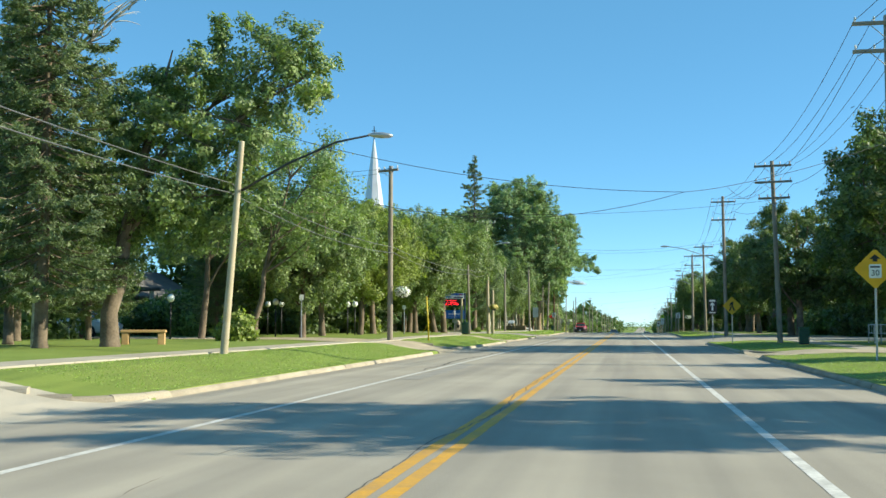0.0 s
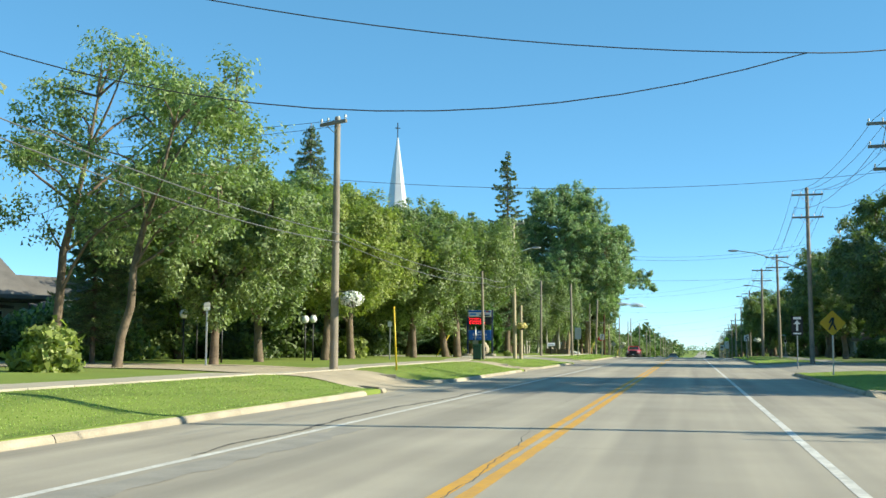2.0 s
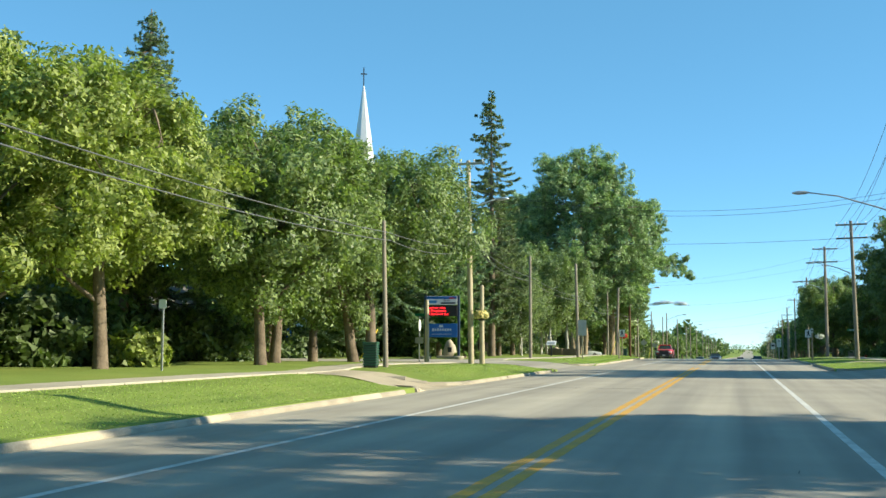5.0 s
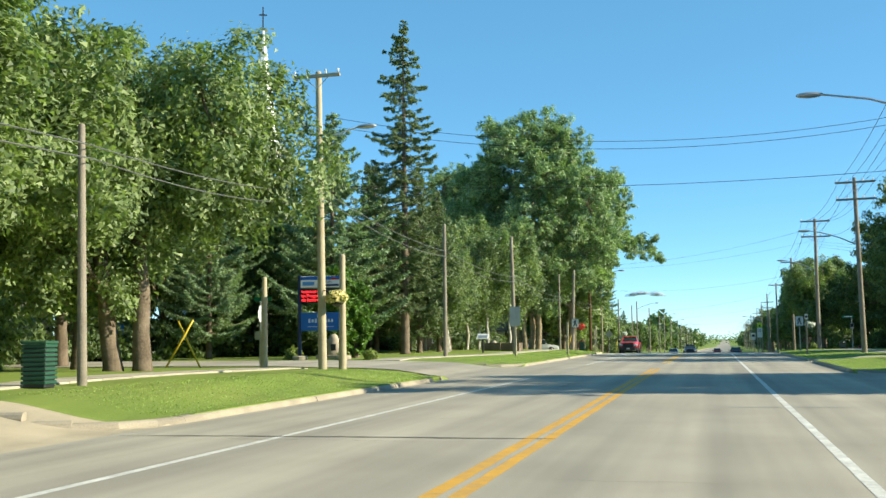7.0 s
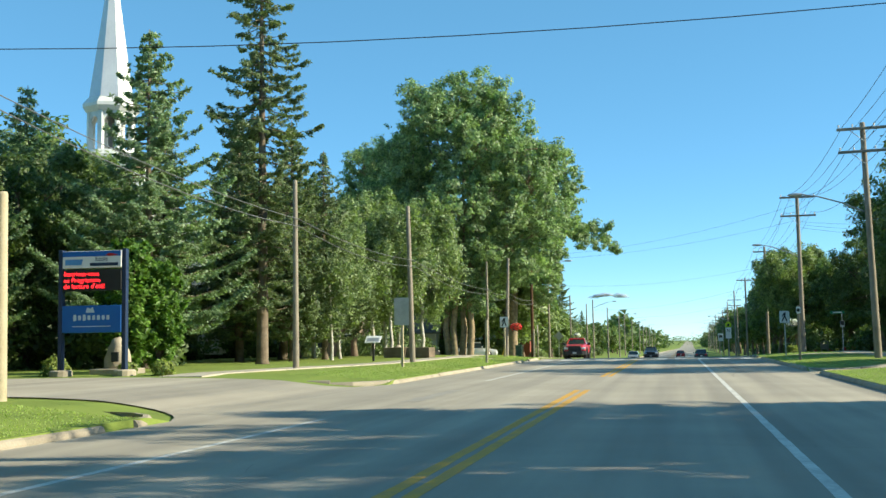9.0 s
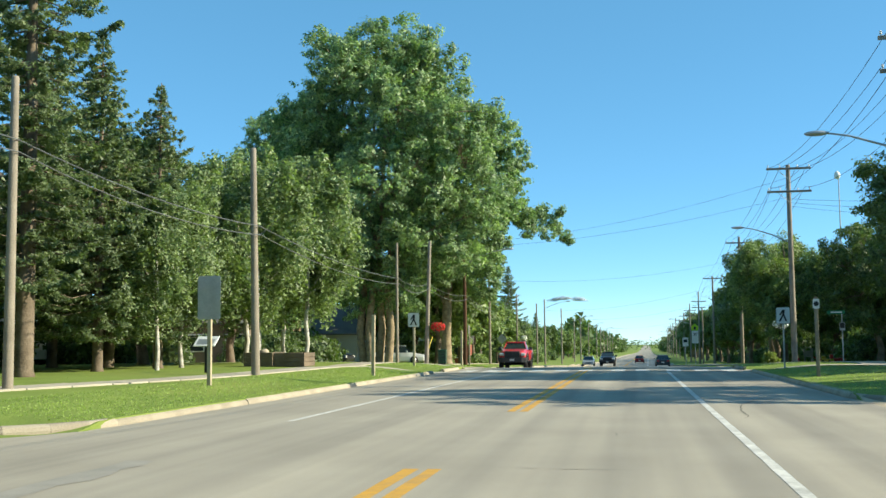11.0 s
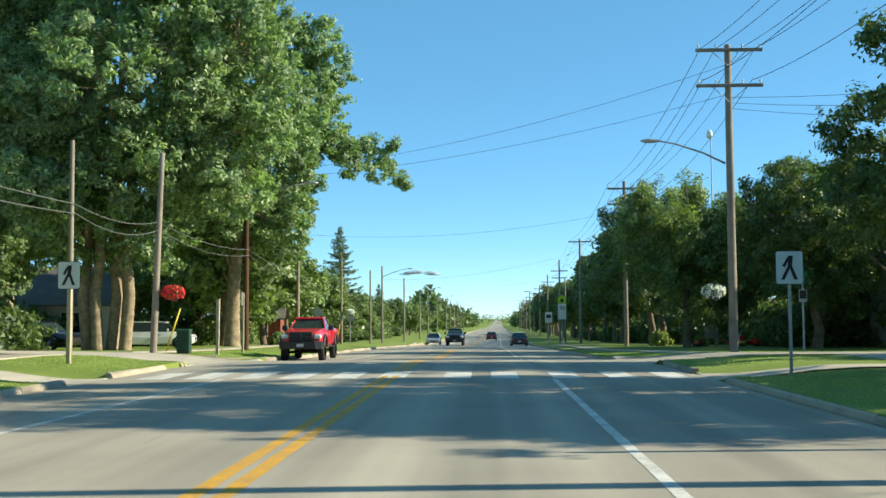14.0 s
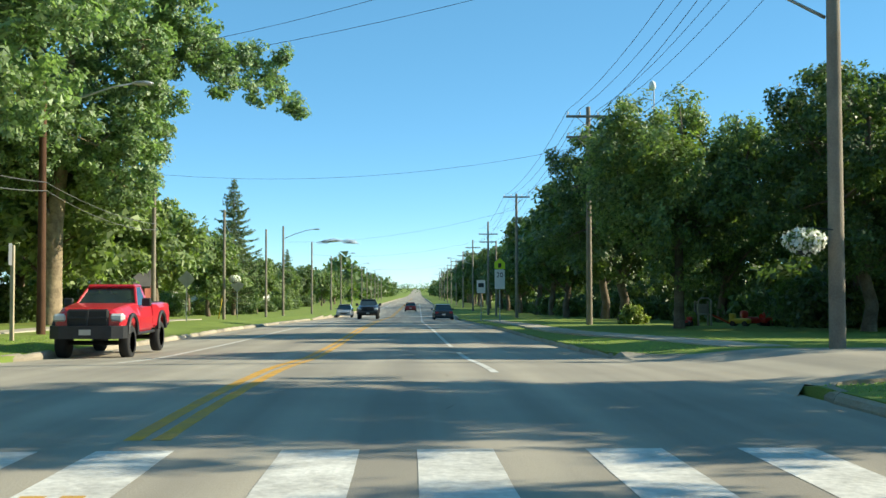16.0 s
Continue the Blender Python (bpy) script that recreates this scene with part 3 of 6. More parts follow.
# trees behind the right-hand walk
maple_a = put(broadleaf("maple_tree", "dark green maple with dense crown beside the walk", 71, dome(71, 11.6, 1.7, 4.7, 4.7, 26, .29), LEAF_DARK, 44000, .1, .28, .25, twig=.4, airy=.32, sprouts=8), 16.5, 48.8, 0, 1.12)
maple_b = put(broadleaf("maple_tree", "dark green maple with low spreading crown", 74, dome(74, 10.2, 1.5, 4.4, 4.5, 24, .3), LEAF_DARK, 39000, .1, .25, .22, twig=.4, airy=.32, sprouts=8), 17, 56.2, 30, 1.12)
row = random.Random(7)
# the last two are unseen, added behind to close gaps in the road's shade
for x, y, a, k in ((-27, 110, 180, .95), (-24.5, 113.5, 80, .9), (-22.6, 117.5, 140, .75), (-19.5, 131.5, 20, .95), (-21.0, 138.0, 250, 1.0), (-19.5, 145.5, 300, .85), (23, 55.5, 30, 1.25), (22.5, 90, 200, 1.2)):
    again(maple_b, x, y, a, k)
# those up to y 134 are mostly unseen, placed so their shadows cross the road
for x, y, s in ((16.0, 11.2, 1.03), (17, 20.8, .7), (17.0, 30.8, .6), (15.8, 86.4, 1.0), (16, 92.4, 1.02), (16.2, 117.6, .92), (16.5, 129.4, 1.0), (16.8, 133.6, 1.08),
                (19.2, 169.0, .95), (21.6, 175, 1.0), (19.5, 188, 0.9), (15.5, 195, 1.12)):
    again(row.choice((maple_a, maple_b)), x, y, row.uniform(0, 360), s)
again(elm_b, 13.5, 174.0, 20, 1.12)
maple_tall = put(broadleaf("maple_tree", "tall dark green maple with a high crown", 79, dome(79, 12.6, 3.0, 4.3, 4.3, 26, .29), LEAF_DARK, 38000, .1, .26, .3, twig=.4, airy=.4, sprouts=8, floor=2.6), 20.0, 158.8)
# unseen copy at the corner, added to shade the road past the crossing
again(maple_tall, 17.6, 143.0, 70, 1.0)
maple_far = put(broadleaf("maple_tree", "dark green maple far along the street", 77, dome(77, 10.6, 1.2, 4.5, 4.5, 20, .32), LEAF_DARK, 10000, .23, .26, .25, twig=.6, floor=.8), 16.5, 206, 0, 1.12)
elm_far = put(broadleaf("elm_tree", "green elm far along the street", 78, dome(78, 9.4, 1.2, 4.2, 4.2, 20, .32), LEAF_ELM, 10000, .21, .22, .25, twig=.55, floor=.8), -14.5, 181, 0, 1.1)
again(elm_far, -28, 68, 300, 1.05)
again(elm_far, -30, 80, 20, 1.1)
again(elm_far, -29, 104, 10, 1.1)
again(elm_far, -38, 100, 80, .9)
again(elm_far, -34, 116, 80, 1.1)
y = 218
while y < 420:
    again(maple_far, row.uniform(14.5, 19), y, row.uniform(0, 360), row.uniform(0.92, 1.18))
    again(maple_far, row.uniform(23, 29), y + 4, row.uniform(0, 360), row.uniform(0.8, 1.1))
    if y > 235:
        again(row.choice((elm_far, maple_far, elm_far, spruce_b)), row.uniform(-24, -14.5), y, row.uniform(0, 360), row.uniform(0.6, 0.9))
    y += row.uniform(9, 15)
# a second row that closes the view between the trunks
for i in range(14):
    again(maple_far, row.uniform(26, 31), 62 + 11.5 * i, row.uniform(0, 360), row.uniform(.85, 1.0))
for x, y, s in ((-17.5, 186, 1.05), (-14.2, 192, 0.95), (-18, 198, 1.0), (-15, 205, 0.92), (-17, 214, 0.85), (-14.5, 222, 0.8), (-18, 230, 0.85), (-23, 190, 0.95), (-24, 208, 0.95)):
    again(elm_far, x, y, row.uniform(0, 360), s)
again(spruce_b, -15.2, 238, 40, .98)

# far woods on both sides of the street's end
fw = np.random.default_rng(77)
wc = []
for i in range(330):
    s = -1 if i % 2 else 1
    y0 = fw.uniform(400, 1150)
    x0 = s * (15 + fw.exponential(14))
    h0 = fw.uniform(6, 13)
    k = 110
    d = fw.normal(size=(k, 3))
    d /= np.linalg.norm(d, axis=1, keepdims=True)
    wc.append(np.array([x0, y0, road_z(y0) + h0 * .55]) + d * fw.uniform(.5, 1, (k, 1)) * np.array([3.2, 3.2, h0 * .5]))
for i in range(420):
    a = fw.uniform(-1.0, 1.0)
    R = fw.uniform(900, 1050)
    x0, y0 = R * math.sin(a) * 1.3, R * math.cos(a) + 120
    if abs(x0) < 60:
        y0 += 260
    k = 60
    wc.append(np.array([x0, y0, -8]) + fw.normal(size=(k, 3)) * np.array([9, 3, 3]) + np.array([0, 0, 4.5]))
wp = np.concatenate(wc)
tagged(part("far_woods", cards(wp, fw.normal(size=wp.shape) + np.array([0, -.6, .6]), 1.0, .7, fw, "far_woods"), LEAF_DARK), "hazy green woods at the end of the street", "woods", kind="stuff")


# ---- poles, cables, lamps ----
def utility_pole(x, y, h, r, mat, label, arms=(), lean=(0, 0), lamp=None, turn=0, cat="utility pole", arm_mat=None):
    """arms: (height, length); lamp: (height, reach, rise) over the street."""
    z0 = ground_z(x, y)
    root = thing("utility_pole", label, cat, pose(x, y, z0, lean[0], lean[1], turn), "poles along the street")
    part("pole", Shape().tube([(0, 0, -0.3), (0, 0, 0.02), (0, 0, h * .5), (0, 0, h - 0.05), (0, 0, h)], [r, r, r * .85, r * .7, r * .6], 12), mat, root, smooth=True)
    for z, w in arms:
        part("crossarm", Shape().box(-w / 2, -r - 0.1, z - 0.06, w / 2, -r - 0.005, z + 0.06, 0.01), mat, root)
        for s in (-1, 1):
            part("brace", Shape().tube([(s * w * .27, -r - .06, z - .03), (0, -r - .015, z - w * .25)], 0.015, 5), GALV, root)
        for k in (-0.46, -0.2, 0.2, 0.46):
            part("insulator", Shape().lathe([(0.015, 0), (0.02, .05), (.05, .06), (.03, .1), (.045, .12), (.02, .16)], 8, (k * w, -r - .05, z + .06)), WHITE, root, "glazed insulator")
    if lamp:
        lz, reach, rise = lamp
        s = 1 if reach > 0 else -1
        pts = [(s * r, 0, lz), (reach * .35, 0, lz + rise * .47), (reach * .7, 0, lz + rise * .86), (reach - s * .2, 0, lz + rise)]
        part("lamp_arm", Shape().tube(pts, [0.04, .036, .031, .027], 8), arm_mat or GALV, root, "curved steel lamp arm", True)
        head = Shape()
        prof = [(-.3, .05, .03), (-.15, .11, .07), (.1, .15, .085), (.3, .13, .06), (.4, .04, .02)]
        vs, n = [], 10
        for px, w, t in prof:
            vs += [(reach + s * px, w * math.cos(2 * math.pi * k / n), lz + rise + t * math.sin(2 * math.pi * k / n)) for k in range(n)]
        fs = [(i * n + k, i * n + (k + 1) % n, (i + 1) * n + (k + 1) % n, (i + 1) * n + k) for i in range(len(prof) - 1) for k in range(n)]
        part("lamp_head", head.add(vs, fs + [tuple(range(n)), tuple(4 * n + k for k in range(n))]), GALV, root, "grey cobra-head lamp", True)
    return root


def cable(a, b, sag, r=0.013, label="thin black overhead cable", mat=None):
    pts = []
    n = 22
    for i in range(n + 1):
        f = i / n
        p = Vector(a).lerp(Vector(b), f)
        p.z -= sag * 4 * f * (1 - f)
        pts.append(p)
    ob = part("overhead_cable", Shape().tube(pts, r, 4, False), mat or WIRE)
    return tagged(ob, label, "cable", "overhead cables")


LEFT_POLES = [(-9.15, 23.4, 6.0), (-9.75, 47.2, 8.8), (-9.95, 75.6, 5.3), (-10.45, 90.6, 10.2), (-11.3, 111.2, 7.0), (-9.6, 122.2, 7.3), (-9.7, 143.4, 6.2), (-9.65, 151.0, 7.2), (-9.7, 166.0, 8.8), (-10.4, 184.8, 7.9)]
utility_pole(*LEFT_POLES[0], 0.112, POLE_PALE, "leaning wooden pole with a long lamp arm", lean=(0, 4.2), lamp=(4.6, 3.95, 1.75), cat="street lamp", arm_mat=DARK_METAL)
utility_pole(*LEFT_POLES[1], 0.15, POLE_WOOD, "weathered wooden pole with a crossarm at its top", arms=((8.55, 1.3),), turn=-28)
utility_pole(*LEFT_POLES[2], 0.1, POLE_WOOD, "short weathered wooden cable pole by the walk", lean=(0, -1.2))
utility_pole(*LEFT_POLES[3], 0.15, POLE_PALE, "pale wooden pole with crossarm and street lamp", arms=((10.0, 1.7),), lean=(0, -0.8), lamp=(7.75, 1.65, 0.42), arm_mat=WHITE)
utility_pole(-10.2, 91.9, 4.0, 0.14, POLE_PALE, "pale wooden stub pole beside a taller pole")
utility_pole(-13.05, 91.7, 3.2, 0.13, POLE_PALE, "short wooden stub pole on the lawn")
utility_pole(*LEFT_POLES[4], 0.12, POLE_WOOD, "grey wooden cable pole by the side street")
utility_pole(*LEFT_POLES[5], 0.14, POLE_WOOD, "grey wooden cable pole on the verge", lean=(0, -1))
utility_pole(*LEFT_POLES[6], 0.09, POLE_WOOD, "thin wooden pole by the crossing")
utility_pole(*LEFT_POLES[7], 0.13, POLE_WOOD, "grey wooden pole with a flower basket", lean=(0, 2.0))
utility_pole(*LEFT_POLES[8], 0.15, POLE_BROWN, "dark brown wooden pole by the driveway", lamp=(7.3, 3.2, 1.0))
utility_pole(*LEFT_POLES[9], 0.13, POLE_WOOD, "grey wooden cable pole further along the street")
RIGHT_POLES = [(10.2, 30.3, 10.9), (10.2, 56.2, 10.1), (9.95, 86.4, 11.7), (10.8, 122.5, 10.2), (11.05, 152.0, 11.2), (11.1, 181.5, 10.5), (11.4, 218.0, 10.2)]
utility_pole(*RIGHT_POLES[0], 0.15, POLE_WOOD, "tall wooden pole with two crossarms near the walk", arms=((10.6, 2.2), (9.7, 2.2)))
utility_pole(*RIGHT_POLES[1], 0.15, POLE_WOOD, "tall dark wooden pole with three crossarms", arms=((9.8, 2.0), (8.9, 2.0), (8.0, 1.7)), lean=(0, -1.5))
utility_pole(*RIGHT_POLES[2], 0.16, POLE_WOOD, "tall wooden pole with two crossarms and lamp", arms=((11.2, 2.0), (9.7, 2.0)), lamp=(6.1, -4.8, 1.5), lean=(0, -0.6))
utility_pole(*RIGHT_POLES[3], 0.16, POLE_WOOD, "tall wooden pole with two crossarms beside trees", arms=((9.9, 2.2), (8.9, 2.2)), lean=(0, -1.0), lamp=(6.3, -2.9, .9))
utility_pole(*RIGHT_POLES[4], 0.17, POLE_WOOD, "thick weathered wooden pole with crossarms and lamp", arms=((10.95, 2.4), (9.65, 2.4)), lamp=(6.85, -2.8, .85))
utility_pole(*RIGHT_POLES[5], 0.15, POLE_WOOD, "wooden pole with two crossarms down the street", arms=((10.0, 2.2), (9.0, 2.2)))
utility_pole(*RIGHT_POLES[6], 0.14, POLE_WOOD, "wooden pole with crossarm down the street", arms=((9.9, 2.2),))
far = random.Random(3)
for i in range(11):
    y = 236 + 27 * i
    utility_pole(-9.8 + far.uniform(-.4, .4), y, far.uniform(8, 9.5), 0.13, POLE_WOOD, "wooden pole far along the street", lamp=(7.6, 3.2, 0.9) if i % 2 == 0 else None)
for i in range(9):
    y = 252 + 34 * i
    utility_pole(11.2, y, far.uniform(9.5, 11), 0.14, POLE_WOOD, "wooden pole with crossarms far along the street", arms=((9.2, 2.2), (8.3, 2.0)), lamp=(6.8, -3.4, 0.9) if i % 2 else None)
for x, y in ((-9.9, 203.0), (-9.5, 221.0), (10.9, 235.0)):
    utility_pole(x, y, 7.4, 0.11, POLE_WOOD, "plain wooden cable pole")

mast = thing("lamp_mast", "tall thin grey mast with a white dish", "mast", pose(35.7, 275.7, ground_z(35.7, 275.7)))
part("pole", Shape().tube([(0, 0, -.5), (0, 0, 31)], [.2, .09], 8), GALV, mast)
part("dish", Shape().lathe([(.1, 0), (.4, .2), (.52, .6), (.4, 1.1), (.1, 1.4)], 12, (-.2, 0, 30.4)), WHITE, mast, "white rounded dish", True)
lp = [(-9.3, -4.0, 6.4)] + LEFT_POLES
clamp = [5.3, 4.8, 4.7, 4.85, 6.0, 5.55, 4.75, 4.35, 4.7, 5.0, 5.0]
for (xa, ya, ha), (xb, yb, hb), ca, cb in zip(lp, lp[1:], clamp, clamp[1:]):
    za, zb = ground_z(xa, ya) + ca, ground_z(xb, yb) + cb
    for k, (dz, dx) in enumerate(((0, 0.12), (-0.28, 0.15))):
        cable((xa + dx, ya, za + dz), (xb + dx, yb, zb + dz), 0.26 + 0.1 * k, 0.0135, "thick grey overhead cable pair", CABLE_GREY)
rp = [(10.2, 0.0, 10.6)] + RIGHT_POLES + [(11.2, 252.0, 10.0)]
for (xa, ya, ha), (xb, yb, hb) in zip(rp, rp[1:]):
    for dx in (-1.0, -0.45, 0.45, 1.0):
        cable((xa + dx, ya, ground_z(xa, ya) + ha - .15), (xb + dx, yb, ground_z(xb, yb) + hb - .15), 0.7, 0.012)
    for dx in (-0.9, 0.9):
        cable((xa + dx, ya, ground_z(xa, ya) + ha - 1.25), (xb + dx, yb, ground_z(xb, yb) + hb - 1.3), 0.8, 0.012)
# cables across the street
for a, b, s in (((-13.6, 22.9, 8.75), (3.64, 26.58, 5.15), .92), ((-13.6, 22.8, 8.65), (3.64, 26.58, 5.15), 2.2), ((3.64, 26.58, 5.15), (4.93, 27.67, 5.43), .02), ((4.93, 27.67, 5.43), (10.2, 30.3, 7.1), .12), ((4.93, 27.67, 5.43), (9.3, 56.2, 8.9), .5), ((-9.75, 47.2, 7.0), (10.2, 56.2, 8.2), .5), ((-9.75, 47.2, 9.1), (-38, 44, 9.6), .8), ((-9.6, 47.2, 8.9), (-38, 44.5, 9.0), .8), ((-10.86, 91.2, 8.85), (10.7, 94, 8.6), 1.1), ((-10.6, 91.2, 9.1), (10.7, 94, 8.85), 1.1),
                ((-19, 88.8, 7.3), (25.7, 90.6, 8.05), 1.7),
                ((-9.7, 166, 8.2), (11, 152, 9.3), 0.6), ((-9.7, 166, 8.5), (11, 152, 10.4), 0.7), ((-10.4, 184.8, 6.9), (11.1, 181.5, 8.0), 0.8), ((-9.8, 236, 5.5), (11.4, 218, 7.5), 0.8), ((-9.8, 263, 5.0), (11.2, 252, 6.5), 0.9),
                ((-9.8, 330, 4.5), (11.2, 330, 5.5), 0.9), ((11.05, 152, 9.0), (22, 141, 7.5), 0.4), ((11.05, 152, 9.2), (22, 139, 7.9), 0.4), ((11.05, 152, 8.8), (22, 143, 7.2), 0.4)):
    cable(a, b, s, 0.008 if a[1] < 120 else 0.007)

# ---- signs ----
YELLOW = material("yellow_sign_face", (0.75, 0.4, 0.01), 0.45, vary=(0.66, 0.34, 0.01))
LIME = material("lime_sign_face", (0.55, 0.75, 0.02), 0.45)
BLACK = material("black_paint", (0.015, 0.015, 0.017), 0.5)
SIGN_WHITE = material("white_sign_face", (0.75, 0.75, 0.73), 0.4, vary=(0.66, 0.66, 0.64))
RED = material("red_paint", (0.5, 0.02, 0.02), 0.5)
SIGN_BLUE = material("blue_sign_face", (0.01, 0.12, 0.42), 0.4, vary=(0.01, 0.1, 0.36))


def lettering(text, size, mat, parent, x, y, z, name="lettering", align="CENTER", squeeze=1.0):
    """Raised flat letters that face the street's traffic (towards -y)."""
    cu = bpy.data.curves.new("letters", "FONT")
    cu.body, cu.size, cu.align_x, cu.align_y, cu.extrude = text, size, align, "CENTER", 0.002
    tmp = bpy.data.objects.new("letters", cu)
    scene.collection.objects.link(tmp)
    me = bpy.data.meshes.new_from_object(tmp.evaluated_get(bpy.context.evaluated_depsgraph_get()))
    bpy.data.objects.remove(tmp)
    me.transform(pose(x, y, z, 90, 0, 0) @ Matrix.Diagonal((squeeze, 1, 1, 1)))
    me.materials.clear()
    return part(name, me, mat, parent)


def face(outline, y, t=0.004, at=(0, 0)):
    """A flat plate whose outline is in x, z; its front faces -y."""
    k = len(outline)
    vs = [(at[0] + x, y, at[1] + z) for x, z in outline] + [(at[0] + x, y + t, at[1] + z) for x, z in outline]
    return Shape().add(vs, [tuple(range(k)), tuple(range(2 * k - 1, k - 1, -1))] + [(i, k + i, k + (i + 1) % k, (i + 1) % k) for i in range(k)])


def rect(w, h, cut=0.03):
    a, b = w / 2, h / 2
    return [(-a + cut, -b), (a - cut, -b), (a, -b + cut), (a, b - cut), (a - cut, b), (-a + cut, b), (-a, b - cut), (-a, -b + cut)]


def diamond(s):
    c = s * 0.06
    return [(-c, -s + c), (c, -s + c), (s - c, -c), (s - c, c), (c, s - c), (-c, s - c), (-s + c, c), (-s + c, -c)]


def sign_post(name, label, x, y, h, steel=True, turn=0, r=0.03, mat=None):
    root = thing(name, label, "road sign", pose(x, y, ground_z(x, y), 0, 0, turn), "road signs")
    if steel:
        part("post", Shape().box(-r, 0.01, -0.3, r, 0.01 + r * 1.3, h, 0.006), mat or GALV, root, "galvanised steel post")
    else:
        part("post", Shape().box(-.05, .01, -.3, .05, .11, h, .008), mat or POLE_PALE, root, "square wooden post")
    return root


def walker_glyph(parent, z, s, mat, y=-0.012):
    """The crossing sign's dark symbol, as plain slanted bars."""
    for name, pts in (("symbol", ((-.05, -.02), (.07, -.02), (.1, .3), (-.04, .3))), ("symbol_bar", ((-.24, -.36), (-.14, -.36), (.04, .0), (-.06, .0))), ("symbol_bar", ((.12, -.36), (.22, -.36), (.08, .0), (-.01, .0))), ("symbol_bar", ((-.2, .02), (-.12, -.02), (.0, .24), (-.06, .26)))):
        part(name, face([(q * s, w * s) for q, w in pts], y, .003, (0, z)), mat, parent)
        y -= .0035


sg = sign_post("speed_ahead_sign", "orange-yellow diamond sign with a 30 panel", 9.35, 28.9, 2.6)
part("panel", face(diamond(0.62), 0, .006, (0, 2.75)), YELLOW, sg, "yellow diamond panel")
part("arrow", face([(-.07, .2), (.07, .2), (.07, .28), (.17, .28), (0, .42), (-.17, .28), (-.07, .28)], -.005, .003, (0, 2.77)), BLACK, sg)
part("number_panel", face(rect(.36, .42), -.006, .004, (0, 2.68)), SIGN_WHITE, sg)
lettering("30", .25, BLACK, sg, 0, -.009, 2.62)
part("word_bar", face(rect(.28, .05, .005), -.01, .003, (0, 2.81)), BLACK, sg)
sg = sign_post("crossing_ahead_sign", "yellow diamond crossing warning sign on a post", 8.05, 60.5, 2.25)
part("panel", face(diamond(0.55), 0, .006, (0, 2.2)), YELLOW, sg)
walker_glyph(sg, 2.2, .8, BLACK)
sg = sign_post("parking_sign", "white arrow sign on a dark post", 8.2, 77.5, 2.9)
part("panel", face(rect(.64, 1.12), 0, .006, (0, 2.5)), BLACK, sg)
part("symbol", face([(-.06, -.28), (.06, -.28), (.06, .1), (.2, .1), (0, .34), (-.2, .1), (-.06, .1)], -.005, .003, (0, 2.5)), SIGN_WHITE, sg)
part("word_bar", face(rect(.44, .14, .01), -.005, .003, (0, 2.95)), SIGN_WHITE, sg)
part("word_bar", face(rect(.44, .09, .01), -.005, .003, (0, 2.06)), SIGN_WHITE, sg)
for x, y in ((8.2, 134.7), (-7.85, 138.6)):
    sg = sign_post("crossing_sign", "white crossing sign with dark symbol on a post", x, y, 2.4, steel=x > 0, mat=None)
    part("frame", face(rect(.55, .67), 0, .006, (0, 2.12)), BLACK, sg)
    part("panel", face(rect(.525, .645), -.004, .004, (0, 2.12)), SIGN_WHITE, sg)
    walker_glyph(sg, 2.14, .72, BLACK)
sg = sign_post("no_parking_sign", "small white no parking sign on a wooden stub", 7.8, 124.2, 2.45, steel=False, mat=POLE_WOOD)
part("panel", face(rect(.2, .31), 0, .005, (0, 2.24)), SIGN_WHITE, sg)
part("ring", face([(.075 * math.cos(a * math.pi / 8), .075 * math.sin(a * math.pi / 8)) for a in range(16)], -.004, .003, (0, 2.24)), BLACK, sg)
sg = sign_post("school_zone_sign", "tall white 30 sign under a lime panel", 8.1, 196, 3.9)
part("panel", face(rect(.62, 1.2), 0, .006, (0, 2.65)), SIGN_WHITE, sg)
part("lime_panel", face([(-.33, -.3), (.33, -.3), (.33, .1), (0, .38), (-.33, .1)], 0, .006, (0, 3.58)), LIME, sg, "lime pentagon panel")
lettering("30", .42, BLACK, sg, 0, -.004, 2.9)
part("symbol", face(rect(.2, .28), -.005, .003, (0, 3.5)), BLACK, sg)
sg = sign_post("street_sign", "white sign board beside the speed sign", 7.6, 205, 2.9)
part("panel", face(rect(.6, .9), 0, .006, (0, 2.4)), SIGN_WHITE, sg)
part("word_bar", face(rect(.4, .3), -.005, .003, (0, 2.5)), DARK_METAL, sg)
GREEN = material("green_sign_face", (.01, .16, .07), .4)
sg = sign_post("street_name_sign", "green street name blades above a small sign", 13.8, 152.9, 3.0)
part("blade", face(rect(.95, .2, .02), -.004, .005, (-.3, 2.9)), GREEN, sg, "green blade with pale bar")
part("word_bar", face(rect(.6, .07, .005), -.009, .003, (-.3, 2.9)), SIGN_WHITE, sg)
part("panel", face(rect(.3, .45), -.004, .005, (0, 2.1)), GALV, sg)
part("word_bar", face(rect(.24, .3, .02), -.009, .003, (0, 2.15)), BLACK, sg)
# backs of signs that face the other way
sg = sign_post("sign_back", "grey back of a tall sign on a wooden post", -8.3, 115.2, 2.75, steel=False)
part("panel", face(rect(.6, 1.1), -.006, .006, (0, 2.2)), GALV, sg, "bare metal back")
sg = sign_post("sign_back", "white square sign on a leaning steel post", -14.1, 46.4, 2.1, turn=20)
part("panel", face(rect(.22, .28), 0, .006, (0, 2.05)), SIGN_WHITE, sg)
sg = sign_post("lawn_sign", "small white sign on a thin post", -12.75, 64.8, 1.9)
part("panel", face(rect(.22, .25), 0, .006, (0, 1.8)), SIGN_WHITE, sg)
sg = sign_post("stop_sign", "pale back of an octagonal stop sign by the side street", -14.0, 93.5, 2.5)
